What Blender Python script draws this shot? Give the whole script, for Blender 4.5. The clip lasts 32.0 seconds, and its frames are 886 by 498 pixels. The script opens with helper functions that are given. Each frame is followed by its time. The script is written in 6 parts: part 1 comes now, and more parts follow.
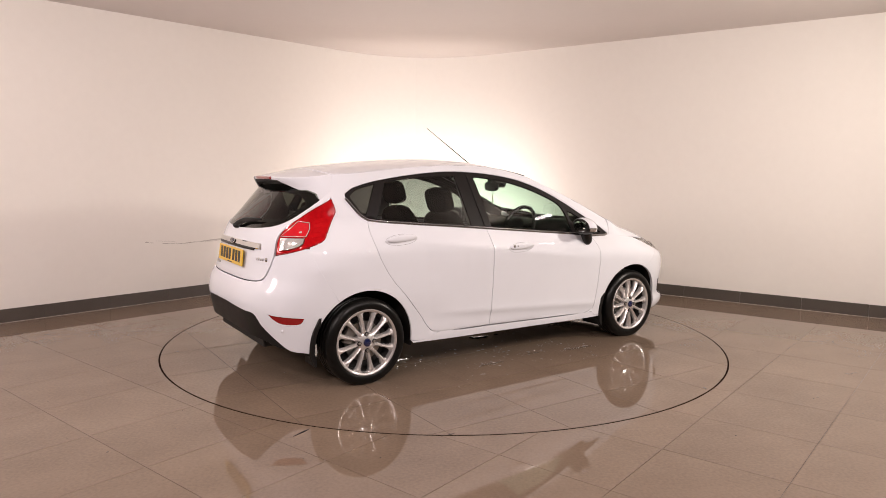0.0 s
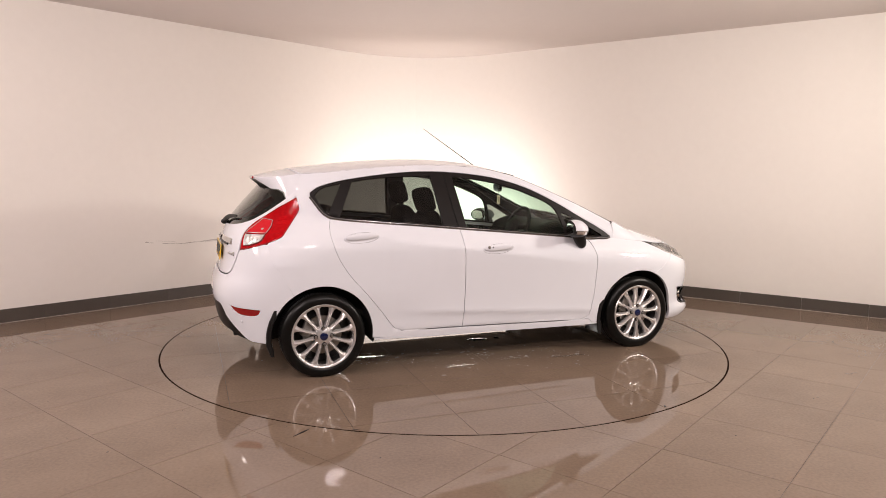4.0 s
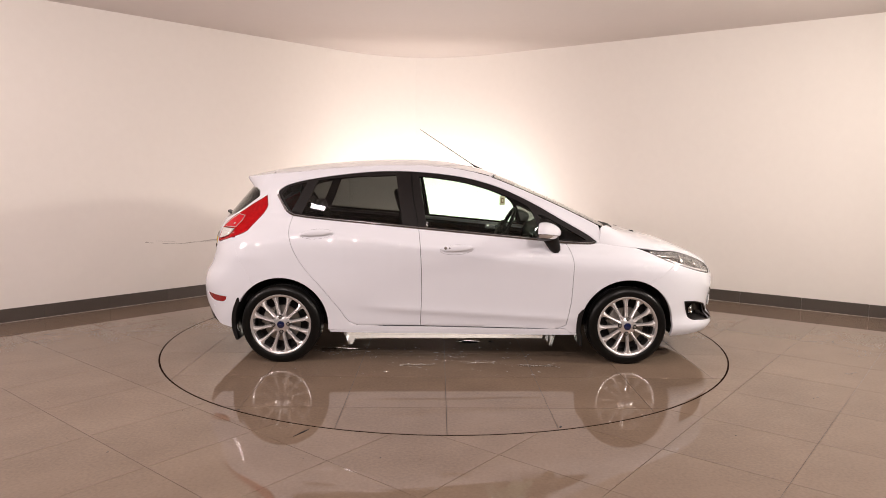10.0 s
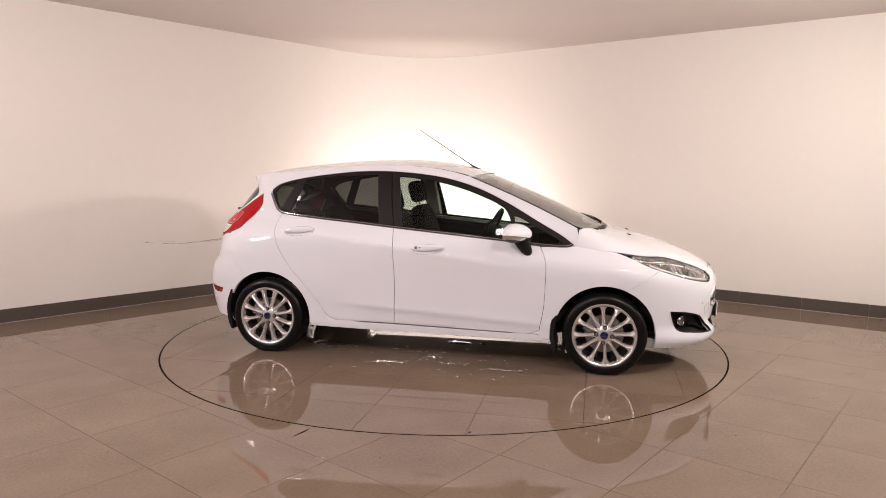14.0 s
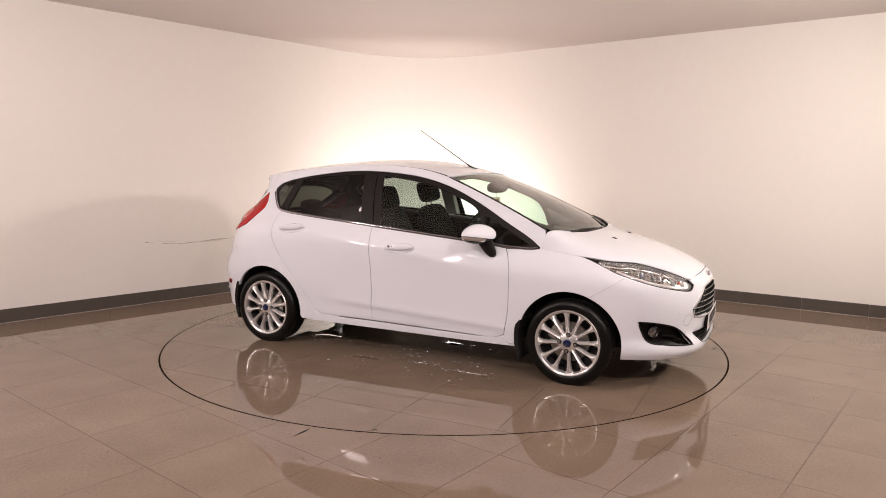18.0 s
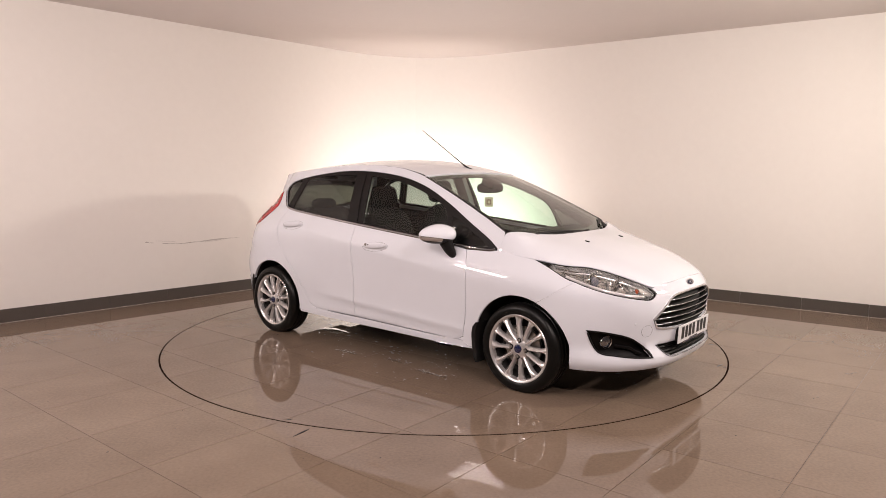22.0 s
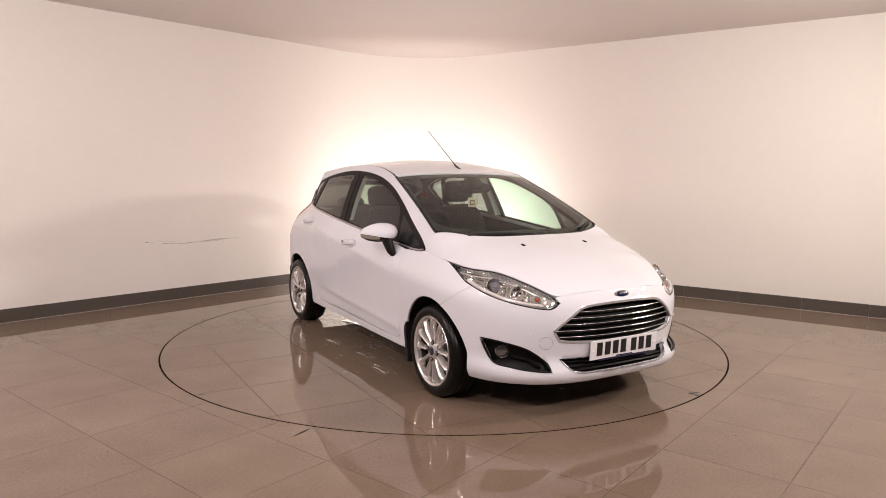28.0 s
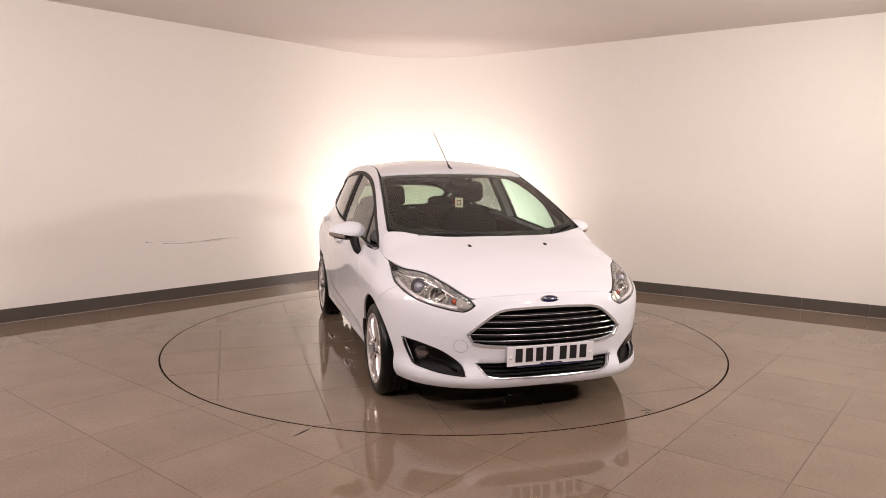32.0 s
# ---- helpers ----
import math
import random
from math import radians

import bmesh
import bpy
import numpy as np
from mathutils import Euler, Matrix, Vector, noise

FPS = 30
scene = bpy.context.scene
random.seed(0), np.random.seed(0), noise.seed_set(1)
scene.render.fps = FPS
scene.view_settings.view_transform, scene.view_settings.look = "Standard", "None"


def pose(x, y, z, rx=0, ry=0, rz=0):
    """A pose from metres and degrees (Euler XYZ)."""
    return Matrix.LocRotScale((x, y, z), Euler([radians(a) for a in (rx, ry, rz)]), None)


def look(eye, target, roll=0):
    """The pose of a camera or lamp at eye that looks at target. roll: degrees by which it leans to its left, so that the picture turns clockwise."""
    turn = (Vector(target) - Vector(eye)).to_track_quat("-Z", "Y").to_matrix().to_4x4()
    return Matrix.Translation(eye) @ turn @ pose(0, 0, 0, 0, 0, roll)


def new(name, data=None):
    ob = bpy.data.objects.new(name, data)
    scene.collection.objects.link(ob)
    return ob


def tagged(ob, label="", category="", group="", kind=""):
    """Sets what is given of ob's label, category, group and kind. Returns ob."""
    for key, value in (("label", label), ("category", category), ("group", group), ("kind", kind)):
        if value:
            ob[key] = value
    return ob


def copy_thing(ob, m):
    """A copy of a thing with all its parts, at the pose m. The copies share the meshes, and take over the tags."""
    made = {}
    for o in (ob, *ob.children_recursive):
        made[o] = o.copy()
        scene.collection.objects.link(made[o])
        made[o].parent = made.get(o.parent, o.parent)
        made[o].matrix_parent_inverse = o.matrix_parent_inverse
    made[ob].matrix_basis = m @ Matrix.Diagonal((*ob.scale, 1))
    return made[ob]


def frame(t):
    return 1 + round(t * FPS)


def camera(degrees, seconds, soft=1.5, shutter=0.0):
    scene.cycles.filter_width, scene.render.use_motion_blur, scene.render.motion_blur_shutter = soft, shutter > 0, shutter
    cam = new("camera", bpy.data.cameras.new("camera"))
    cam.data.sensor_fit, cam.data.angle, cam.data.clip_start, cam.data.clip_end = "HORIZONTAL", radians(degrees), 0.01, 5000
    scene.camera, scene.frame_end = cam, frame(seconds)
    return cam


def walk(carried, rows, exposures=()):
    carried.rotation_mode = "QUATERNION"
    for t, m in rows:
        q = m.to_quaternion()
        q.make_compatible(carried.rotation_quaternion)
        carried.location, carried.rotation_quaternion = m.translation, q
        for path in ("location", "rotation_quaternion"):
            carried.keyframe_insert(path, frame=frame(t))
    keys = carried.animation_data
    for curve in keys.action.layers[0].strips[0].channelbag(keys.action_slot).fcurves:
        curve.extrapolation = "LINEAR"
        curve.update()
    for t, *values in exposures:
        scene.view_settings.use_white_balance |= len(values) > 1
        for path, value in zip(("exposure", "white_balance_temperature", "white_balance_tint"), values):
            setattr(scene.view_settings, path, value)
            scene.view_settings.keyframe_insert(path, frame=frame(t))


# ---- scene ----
cam = camera(65.69, 32.0, soft=0.6)
EYE = Vector((0.0, -5.698, 1.3775))
AIM = Vector((-0.00212, 0.99363, -0.11268))
walk(cam, [(0.0, look(EYE, EYE + AIM, 0.4355)), (32.0, look(EYE, EYE + AIM, 0.4355))])

# ---- light ----
world = bpy.data.worlds.new("world")
scene.world = world
world.use_nodes = True
world.node_tree.nodes["Background"].inputs[0].default_value = (0.02, 0.017, 0.015, 1)
world.node_tree.nodes["Background"].inputs[1].default_value = 0.2
scene.view_settings.exposure = 0.0


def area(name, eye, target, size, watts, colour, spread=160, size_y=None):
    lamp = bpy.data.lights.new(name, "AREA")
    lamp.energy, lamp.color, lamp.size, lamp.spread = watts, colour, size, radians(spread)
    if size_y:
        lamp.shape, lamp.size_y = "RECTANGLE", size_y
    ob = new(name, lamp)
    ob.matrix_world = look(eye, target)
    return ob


WARM = (1.0, 0.90, 0.80)
PINK = (1.0, 0.86, 0.83)
CEIL = 2.876
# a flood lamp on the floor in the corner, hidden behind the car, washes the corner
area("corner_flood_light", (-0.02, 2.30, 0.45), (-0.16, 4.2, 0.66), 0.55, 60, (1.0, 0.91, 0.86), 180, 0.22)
# a second, unseen lamp, added to brighten the floor under the car
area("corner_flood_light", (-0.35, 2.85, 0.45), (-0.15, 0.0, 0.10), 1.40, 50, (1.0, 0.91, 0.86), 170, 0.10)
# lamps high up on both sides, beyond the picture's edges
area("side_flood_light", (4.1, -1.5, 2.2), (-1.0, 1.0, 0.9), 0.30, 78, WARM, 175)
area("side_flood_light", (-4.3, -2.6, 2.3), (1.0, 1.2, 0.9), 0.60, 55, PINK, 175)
# ceiling panels in an arc before the turntable and further back: x, y, length, watts
for lx, ly, size, watts in ((4.4, -0.5, 0.34, 4), (-4.3, -0.5, 0.12, 2), (-3.1, -1.75, 0.26, 2.5), (-1.75, -2.8, 0.26, 8), (-0.2, -3.3, 0.26, 6), (1.6, -3.15, 0.26, 8),
                           (-1.6, -5.0, 0.20, 50), (1.6, -5.0, 0.20, 50), (-3.6, -4.2, 0.20, 18), (3.6, -4.2, 0.20, 36)):
    area("ceiling_light", (lx, ly, CEIL - 0.03), (lx * 0.6, ly * 0.5, 0), size, watts, PINK, 170, size * 0.45)


# ---- materials ----
def material(name, colour, rough=0.5, metal=0.0, **more):
    m = bpy.data.materials.new(name)
    m.use_nodes = True
    b = m.node_tree.nodes["Principled BSDF"]
    b.inputs["Base Color"].default_value = (*colour, 1)
    b.inputs["Roughness"].default_value = rough
    b.inputs["Metallic"].default_value = metal
    for key, value in more.items():
        b.inputs[key.replace("_", " ")].default_value = value
    return m


def node(m, kind, **inputs):
    n = m.node_tree.nodes.new(kind)
    for key, value in inputs.items():
        n.inputs[key.replace("_", " ")].default_value = value
    return n


def link(m, a, b):
    m.node_tree.links.new(a, b)


def bsdf(m):
    return m.node_tree.nodes["Principled BSDF"]


def mottle(m, base, dark, scale, fine, amount=0.5, rough=(0.3, 0.4), bump=0.0, bump_scale=200, per_piece=0.0):
    """Colour that varies at two scales, roughness that follows, and fine relief."""
    co = node(m, "ShaderNodeTexCoord")
    geo = node(m, "ShaderNodeNewGeometry")
    big = node(m, "ShaderNodeTexNoise", Scale=scale, Detail=4.0)
    small = node(m, "ShaderNodeTexNoise", Scale=fine, Detail=3.0)
    for n in (big, small):
        link(m, co.outputs["Object"], n.inputs["Vector"])
    mix = node(m, "ShaderNodeMix")
    mix.data_type = "RGBA"
    mix.inputs["A"].default_value = (*base, 1)
    mix.inputs["B"].default_value = (*dark, 1)
    add = node(m, "ShaderNodeMath")
    add.operation = "MULTIPLY_ADD"
    add.inputs[1].default_value = amount
    link(m, big.outputs["Fac"], add.inputs[0])
    sc = node(m, "ShaderNodeMath")
    sc.operation = "MULTIPLY_ADD"
    sc.inputs[1].default_value, sc.inputs[2].default_value = amount, -amount / 2
    link(m, small.outputs["Fac"], sc.inputs[0])
    link(m, sc.outputs[0], add.inputs[2])
    out = add.outputs[0]
    if per_piece:
        info = node(m, "ShaderNodeObjectInfo")
        pp = node(m, "ShaderNodeMath")
        pp.operation = "MULTIPLY_ADD"
        pp.inputs[1].default_value = per_piece
        link(m, info.outputs["Random"], pp.inputs[0])
        link(m, out, pp.inputs[2])
        out = pp.outputs[0]
    link(m, out, mix.inputs["Factor"])
    link(m, mix.outputs["Result"], bsdf(m).inputs["Base Color"])
    rr = node(m, "ShaderNodeMapRange")
    rr.inputs["To Min"].default_value, rr.inputs["To Max"].default_value = rough
    link(m, big.outputs["Fac"], rr.inputs["Value"])
    link(m, rr.outputs[0], bsdf(m).inputs["Roughness"])
    if bump:
        bt = node(m, "ShaderNodeTexNoise", Scale=bump_scale, Detail=3.0)
        link(m, co.outputs["Object"], bt.inputs["Vector"])
        bp = node(m, "ShaderNodeBump", Strength=bump, Distance=0.002)
        link(m, bt.outputs["Fac"], bp.inputs["Height"])
        link(m, bp.outputs["Normal"], bsdf(m).inputs["Normal"])
    return m


WALL = mottle(material("wall_paint", (0.80, 0.77, 0.73), 0.6), (0.80, 0.76, 0.72), (0.74, 0.70, 0.66), 0.8, 14, 0.5, (0.5, 0.65), 0.15, 160)
# dark so that reflections stay dim, shade put into the unseen walls' colour
FAR_WALL = mottle(material("dim_room_wall", (0.16, 0.14, 0.13), 0.7), (0.17, 0.15, 0.135), (0.13, 0.115, 0.10), 0.8, 14, 0.5, (0.6, 0.75))
CEILING = mottle(material("ceiling_paint", (0.66, 0.61, 0.57), 0.8), (0.68, 0.620, 0.595), (0.64, 0.582, 0.556), 0.7, 12, 0.5, (0.75, 0.9), 0.1, 150)
TILE = mottle(material("porcelain_tile", (0.30, 0.25, 0.21), 0.1), (0.232, 0.170, 0.125), (0.137, 0.099, 0.073), 2.6, 60, 0.8, (0.28, 0.38), 0.0, 350, 0.16)
bsdf(TILE).inputs["Coat Weight"].default_value = 1.0
bsdf(TILE).inputs["Coat IOR"].default_value = 1.37
bsdf(TILE).inputs["Coat Roughness"].default_value = 0.018
bsdf(TILE).inputs["Specular IOR Level"].default_value = 0.0
bsdf(TILE).inputs["IOR"].default_value = 1.6
GROUT = mottle(material("grout", (0.09, 0.07, 0.055), 0.8), (0.060, 0.040, 0.030), (0.026, 0.018, 0.014), 4, 90, 0.8, (0.5, 0.7))
FLOOR_GROUT = mottle(material("floor_grout", (0.09, 0.07, 0.055), 0.8), (0.100, 0.071, 0.055), (0.046, 0.033, 0.026), 1.6, 90, 0.9, (0.5, 0.7))
SKIRT = mottle(material("skirting_tile", (0.10, 0.085, 0.075), 0.35), (0.095, 0.080, 0.070), (0.07, 0.058, 0.05), 5, 80, 0.6, (0.25, 0.4), 0.03, 300, 0.15)
DARK = material("dark_gap", (0.006, 0.005, 0.005), 0.4, 0.0, Specular_IOR_Level=0.12)
EDGE = mottle(material("steel_edge", (0.12, 0.10, 0.09), 0.45, 0.0, Specular_IOR_Level=0.0), (0.020, 0.011, 0.008), (0.006, 0.004, 0.003), 6, 60, 0.8, (0.35, 0.6))


# ---- materials of the car ----
def paint(name, colour, rough=0.22, coat=1.0, peel=0.008):
    """Glossy car paint: clear coat over pigment, faint orange peel and dust."""
    m = material(name, colour, rough, 0.0, Coat_Weight=coat, Coat_Roughness=0.015, Specular_IOR_Level=0.0)
    co = node(m, "ShaderNodeTexCoord")
    nz = node(m, "ShaderNodeTexNoise", Scale=55.0, Detail=2.0)
    link(m, co.outputs["Object"], nz.inputs["Vector"])
    bp = node(m, "ShaderNodeBump", Strength=peel, Distance=0.001)
    link(m, nz.outputs["Fac"], bp.inputs["Height"])
    link(m, bp.outputs["Normal"], bsdf(m).inputs["Normal"])
    dust = node(m, "ShaderNodeTexNoise", Scale=3.5, Detail=5.0)
    link(m, co.outputs["Object"], dust.inputs["Vector"])
    mix = node(m, "ShaderNodeMix")
    mix.data_type = "RGBA"
    mix.inputs["A"].default_value = (*colour, 1)
    mix.inputs["B"].default_value = (*[c * 0.94 for c in colour], 1)
    link(m, dust.outputs["Fac"], mix.inputs["Factor"])
    link(m, mix.outputs["Result"], bsdf(m).inputs["Base Color"])
    rr = node(m, "ShaderNodeMapRange")
    rr.inputs["To Min"].default_value, rr.inputs["To Max"].default_value = rough * 0.8, rough * 1.3
    link(m, dust.outputs["Fac"], rr.inputs["Value"])
    link(m, rr.outputs[0], bsdf(m).inputs["Roughness"])
    return m


def glass(name, tint, rough=0.0, edge=0.90):
    m = bpy.data.materials.new(name)
    m.use_nodes = True
    nt = m.node_tree
    nt.nodes.remove(bsdf(m))
    out = nt.nodes["Material Output"]
    clear = node(m, "ShaderNodeBsdfTransparent", Color=(*tint, 1))
    gloss = node(m, "ShaderNodeBsdfGlossy", Color=(1, 1, 1, 1), Roughness=rough)
    lw = node(m, "ShaderNodeLayerWeight", Blend=0.5)
    pw = node(m, "ShaderNodeMath")
    pw.operation = "POWER"
    pw.inputs[1].default_value = 4.2
    link(m, lw.outputs["Facing"], pw.inputs[0])
    ma = node(m, "ShaderNodeMath")
    ma.operation = "MULTIPLY_ADD"
    ma.inputs[1].default_value, ma.inputs[2].default_value = edge, 0.036
    link(m, pw.outputs[0], ma.inputs[0])
    mix = node(m, "ShaderNodeMixShader")
    link(m, ma.outputs[0], mix.inputs[0])
    link(m, clear.outputs[0], mix.inputs[1])
    link(m, gloss.outputs[0], mix.inputs[2])
    link(m, mix.outputs[0], out.inputs["Surface"])
    return m


WHITE = paint("white_car_paint", (0.755, 0.762, 0.812))
BLACK_TRIM = mottle(material("black_plastic", (0.02, 0.02, 0.02), 0.4), (0.009, 0.0085, 0.0085), (0.016, 0.015, 0.0145), 6, 120, 0.6, (0.35, 0.5), 0.1, 500)
bsdf(BLACK_TRIM).inputs["Specular IOR Level"].default_value = 0.25
GLOSS_BLACK = material("gloss_black_trim", (0.008, 0.008, 0.008), 0.16, 0.0, Coat_Weight=0.1, Specular_IOR_Level=0.3)
PILLAR = mottle(material("satin_black_pillar", (0.014, 0.012, 0.012), 0.45, 0.0, Specular_IOR_Level=0.15), (0.009, 0.007, 0.007), (0.014, 0.012, 0.011), 5, 90, 0.6, (0.40, 0.5))
RUBBER = mottle(material("tyre_rubber", (0.012, 0.012, 0.012), 0.5), (0.004, 0.0038, 0.0036), (0.007, 0.0066, 0.006), 7, 60, 0.7, (0.26, 0.38), 0.06, 240)
bsdf(RUBBER).inputs["Specular IOR Level"].default_value = 0.22
ALLOY = mottle(material("silver_alloy", (0.76, 0.75, 0.74), 0.3, 0.70), (0.80, 0.77, 0.76), (0.62, 0.605, 0.595), 9, 110, 0.6, (0.18, 0.30))
DISC = material("brake_disc_steel", (0.40, 0.38, 0.36), 0.35, 1.0)
CALIPER = material("dull_cast_metal", (0.24, 0.22, 0.20), 0.55, 0.8)
CHROME = material("chrome", (0.82, 0.81, 0.80), 0.08, 1.0)
SATIN = material("bright_trim", (0.78, 0.78, 0.80), 0.20, 0.72)
BELT = material("belt_line_chrome", (0.46, 0.45, 0.46), 0.14, 0.92)
REFLECTOR = material("lamp_reflector", (0.88, 0.88, 0.88), 0.09, 0.8)
cells = node(REFLECTOR, "ShaderNodeTexVoronoi", Scale=24.0)
cell_co = node(REFLECTOR, "ShaderNodeTexCoord")
cell_bump = node(REFLECTOR, "ShaderNodeBump", Strength=0.55, Distance=0.012)
link(REFLECTOR, cell_co.outputs["Object"], cells.inputs["Vector"])
link(REFLECTOR, cells.outputs["Distance"], cell_bump.inputs["Height"])
link(REFLECTOR, cell_bump.outputs["Normal"], bsdf(REFLECTOR).inputs["Normal"])
FACETS = material("faceted_lamp_silver", (0.70, 0.69, 0.69), 0.10, 0.95)
facet = node(FACETS, "ShaderNodeTexVoronoi", Scale=52.0)
facet_co = node(FACETS, "ShaderNodeTexCoord")
facet_bump = node(FACETS, "ShaderNodeBump", Strength=0.9, Distance=0.010)
link(FACETS, facet_co.outputs["Object"], facet.inputs["Vector"])
link(FACETS, facet.outputs["Distance"], facet_bump.inputs["Height"])
link(FACETS, facet_bump.outputs["Normal"], bsdf(FACETS).inputs["Normal"])
LAMP_GREY = material("lamp_bezel_grey", (0.46, 0.45, 0.44), 0.25, 0.6)
LAMP_CLEAR = material("ribbed_clear_lens", (0.62, 0.58, 0.55), 0.14, 0.7, Coat_Weight=1.0)
PROJECTOR = material("pale_projector_glass", (0.26, 0.26, 0.31), 0.06, 0.5, Coat_Weight=1.0)
LENS = glass("clear_lamp_lens", (0.97, 0.97, 0.96), 0.01, 0.40)
GLASS = glass("green_tinted_glass", (0.72, 0.87, 0.78))
TINT = glass("dark_privacy_glass", (0.195, 0.20, 0.190))
REAR_TINT = glass("dark_rear_glass", (0.24, 0.27, 0.22))
RED = mottle(material("red_lamp_plastic", (0.40, 0.004, 0.007), 0.10, 0.0, Coat_Weight=0.04, Specular_IOR_Level=0.10), (0.56, 0.006, 0.009), (0.26, 0.001, 0.004), 11, 45, 1.0, (0.08, 0.14))
RED_LIGHT = material("bright_red_lens", (0.56, 0.014, 0.022), 0.10, 0.0, Coat_Weight=0.15, Specular_IOR_Level=0.15)
RED_DARK = material("dark_red_lens", (0.26, 0.006, 0.008), 0.10, 0.0, Coat_Weight=1.0)
DARK_LENS = material("dark_lamp_glass", (0.30, 0.30, 0.33), 0.04, 0.9, Coat_Weight=1.0)
CLEAR_WHITE = material("frosted_white_lens", (0.70, 0.68, 0.68), 0.12, 0.3, Coat_Weight=1.0)
AMBER = material("amber_bulb", (0.36, 0.07, 0.03), 0.15, 0.0, Coat_Weight=1.0)
BLUE = material("blue_enamel", (0.008, 0.013, 0.055), 0.2, 0.0, Coat_Weight=1.0)
PLATE_WHITE = material("white_plate", (0.76, 0.75, 0.77), 0.35, 0.0, Coat_Weight=0.4)
PLATE_YELLOW = material("yellow_plate", (0.80, 0.50, 0.03), 0.35, 0.0, Coat_Weight=0.4)
INK = material("black_plate_bar", (0.012, 0.012, 0.014), 0.4)
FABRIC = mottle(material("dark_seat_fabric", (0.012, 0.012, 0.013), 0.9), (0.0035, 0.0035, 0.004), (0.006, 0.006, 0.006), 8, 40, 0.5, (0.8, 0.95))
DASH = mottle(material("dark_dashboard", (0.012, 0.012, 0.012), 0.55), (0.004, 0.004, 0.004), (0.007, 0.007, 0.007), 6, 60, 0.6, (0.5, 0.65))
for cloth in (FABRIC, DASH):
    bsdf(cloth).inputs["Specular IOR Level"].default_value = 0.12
PILLAR_GREY = mottle(material("pale_grey_pillar_plastic", (0.40, 0.40, 0.38), 0.5), (0.42, 0.42, 0.40), (0.36, 0.36, 0.34), 6, 120, 0.5, (0.45, 0.6))
# the lining's grey is lowered: cabin shade is put into its colour
LINER = mottle(material("shaded_headlining", (0.34, 0.32, 0.30), 0.9), (0.12, 0.115, 0.11), (0.10, 0.095, 0.09), 5, 120, 0.6, (0.85, 0.95))
UNDER = mottle(material("underbody_black", (0.012, 0.011, 0.010), 0.7), (0.012, 0.011, 0.010), (0.022, 0.020, 0.018), 5, 60, 0.6, (0.6, 0.8))
CARD = material("air_freshener_card", (0.70, 0.62, 0.45), 0.6)
CARD_DARK = material("air_freshener_print", (0.20, 0.10, 0.05), 0.6)
MIRROR = material("mirror_glass", (0.85, 0.85, 0.85), 0.02, 1.0)


# ---- mesh helpers ----
def mesh_object(name, bm, mat, smooth=False):
    me = bpy.data.meshes.new(name)
    bm.normal_update()
    bm.to_mesh(me)
    bm.free()
    if mat:
        me.materials.append(mat)
    if smooth:
        me.polygons.foreach_set("use_smooth", [True] * len(me.polygons))
    return new(name, me)


def part(name, bm, mat, parent, label="", smooth=False):
    ob = mesh_object(name, bm, mat, smooth)
    ob.parent = parent
    return tagged(ob, label)


def structure(name, bm, mat, label, category):
    return tagged(mesh_object(name, bm, mat), label, category, kind="structure")


def prism(bm, ring, z0, z1, top_inset=0.0):
    """A flat-topped block over a closed outline of (x, y), counter-clockwise."""
    lo = [bm.verts.new((x, y, z0)) for x, y in ring]
    hi = [bm.verts.new((x, y, z1)) for x, y in ring]
    n = len(ring)
    bm.faces.new(hi)
    for i in range(n):
        bm.faces.new((lo[i], lo[(i + 1) % n], hi[(i + 1) % n], hi[i]))


# ---- the room ----
A_L, O_L = radians(137.49), 3.1057
A_R, O_R = radians(54.67), 3.0923
N_L = Vector((math.cos(A_L), math.sin(A_L)))
N_R = Vector((math.cos(A_R), math.sin(A_R)))
D_L = Vector((N_L.y, -N_L.x))          # towards the corner, along the left wall
D_R = Vector((N_R.y, -N_R.x))          # away from the corner, along the right wall
det = N_L.x * N_R.y - N_L.y * N_R.x
CORNER = Vector(((O_L * N_R.y - N_L.y * O_R) / det, (N_L.x * O_R - O_L * N_R.x) / det))
ROUND = 1.35                            # length of straight wall eaten by the rounded corner
FAR = 13.5


def wall_line(offset=0.0, steps=16):
    """The inner face of both walls in plan, with the rounded corner between them; offset goes outwards."""
    pts = []
    a = CORNER - D_L * ROUND
    b = CORNER + D_R * ROUND
    for i in range(steps + 1):
        s = i / steps
        pts.append((1 - s) ** 2 * a + 2 * s * (1 - s) * CORNER + s * s * b)
    pts = [CORNER - D_L * FAR] + pts + [CORNER + D_R * FAR]
    out = []
    for i, p in enumerate(pts):
        q = (pts[min(i + 1, len(pts) - 1)] - pts[max(i - 1, 0)]).normalized()
        out.append(p + Vector((-q.y, q.x)) * offset)
    return out


def band(bm, inner, outer, z0, z1):
    """A solid strip of wall between two lines in plan."""
    rows = [[bm.verts.new((p.x, p.y, z)) for p in line] for line, z in ((inner, z0), (inner, z1), (outer, z1), (outer, z0))]
    n = len(inner)
    for i in range(n - 1):
        for k in range(4):
            r, q = rows[k], rows[(k + 1) % 4]
            bm.faces.new((r[i], r[i + 1], q[i + 1], q[i]))
    bm.faces.new([rows[k][0] for k in range(4)])
    bm.faces.new([rows[k][-1] for k in (3, 2, 1, 0)])


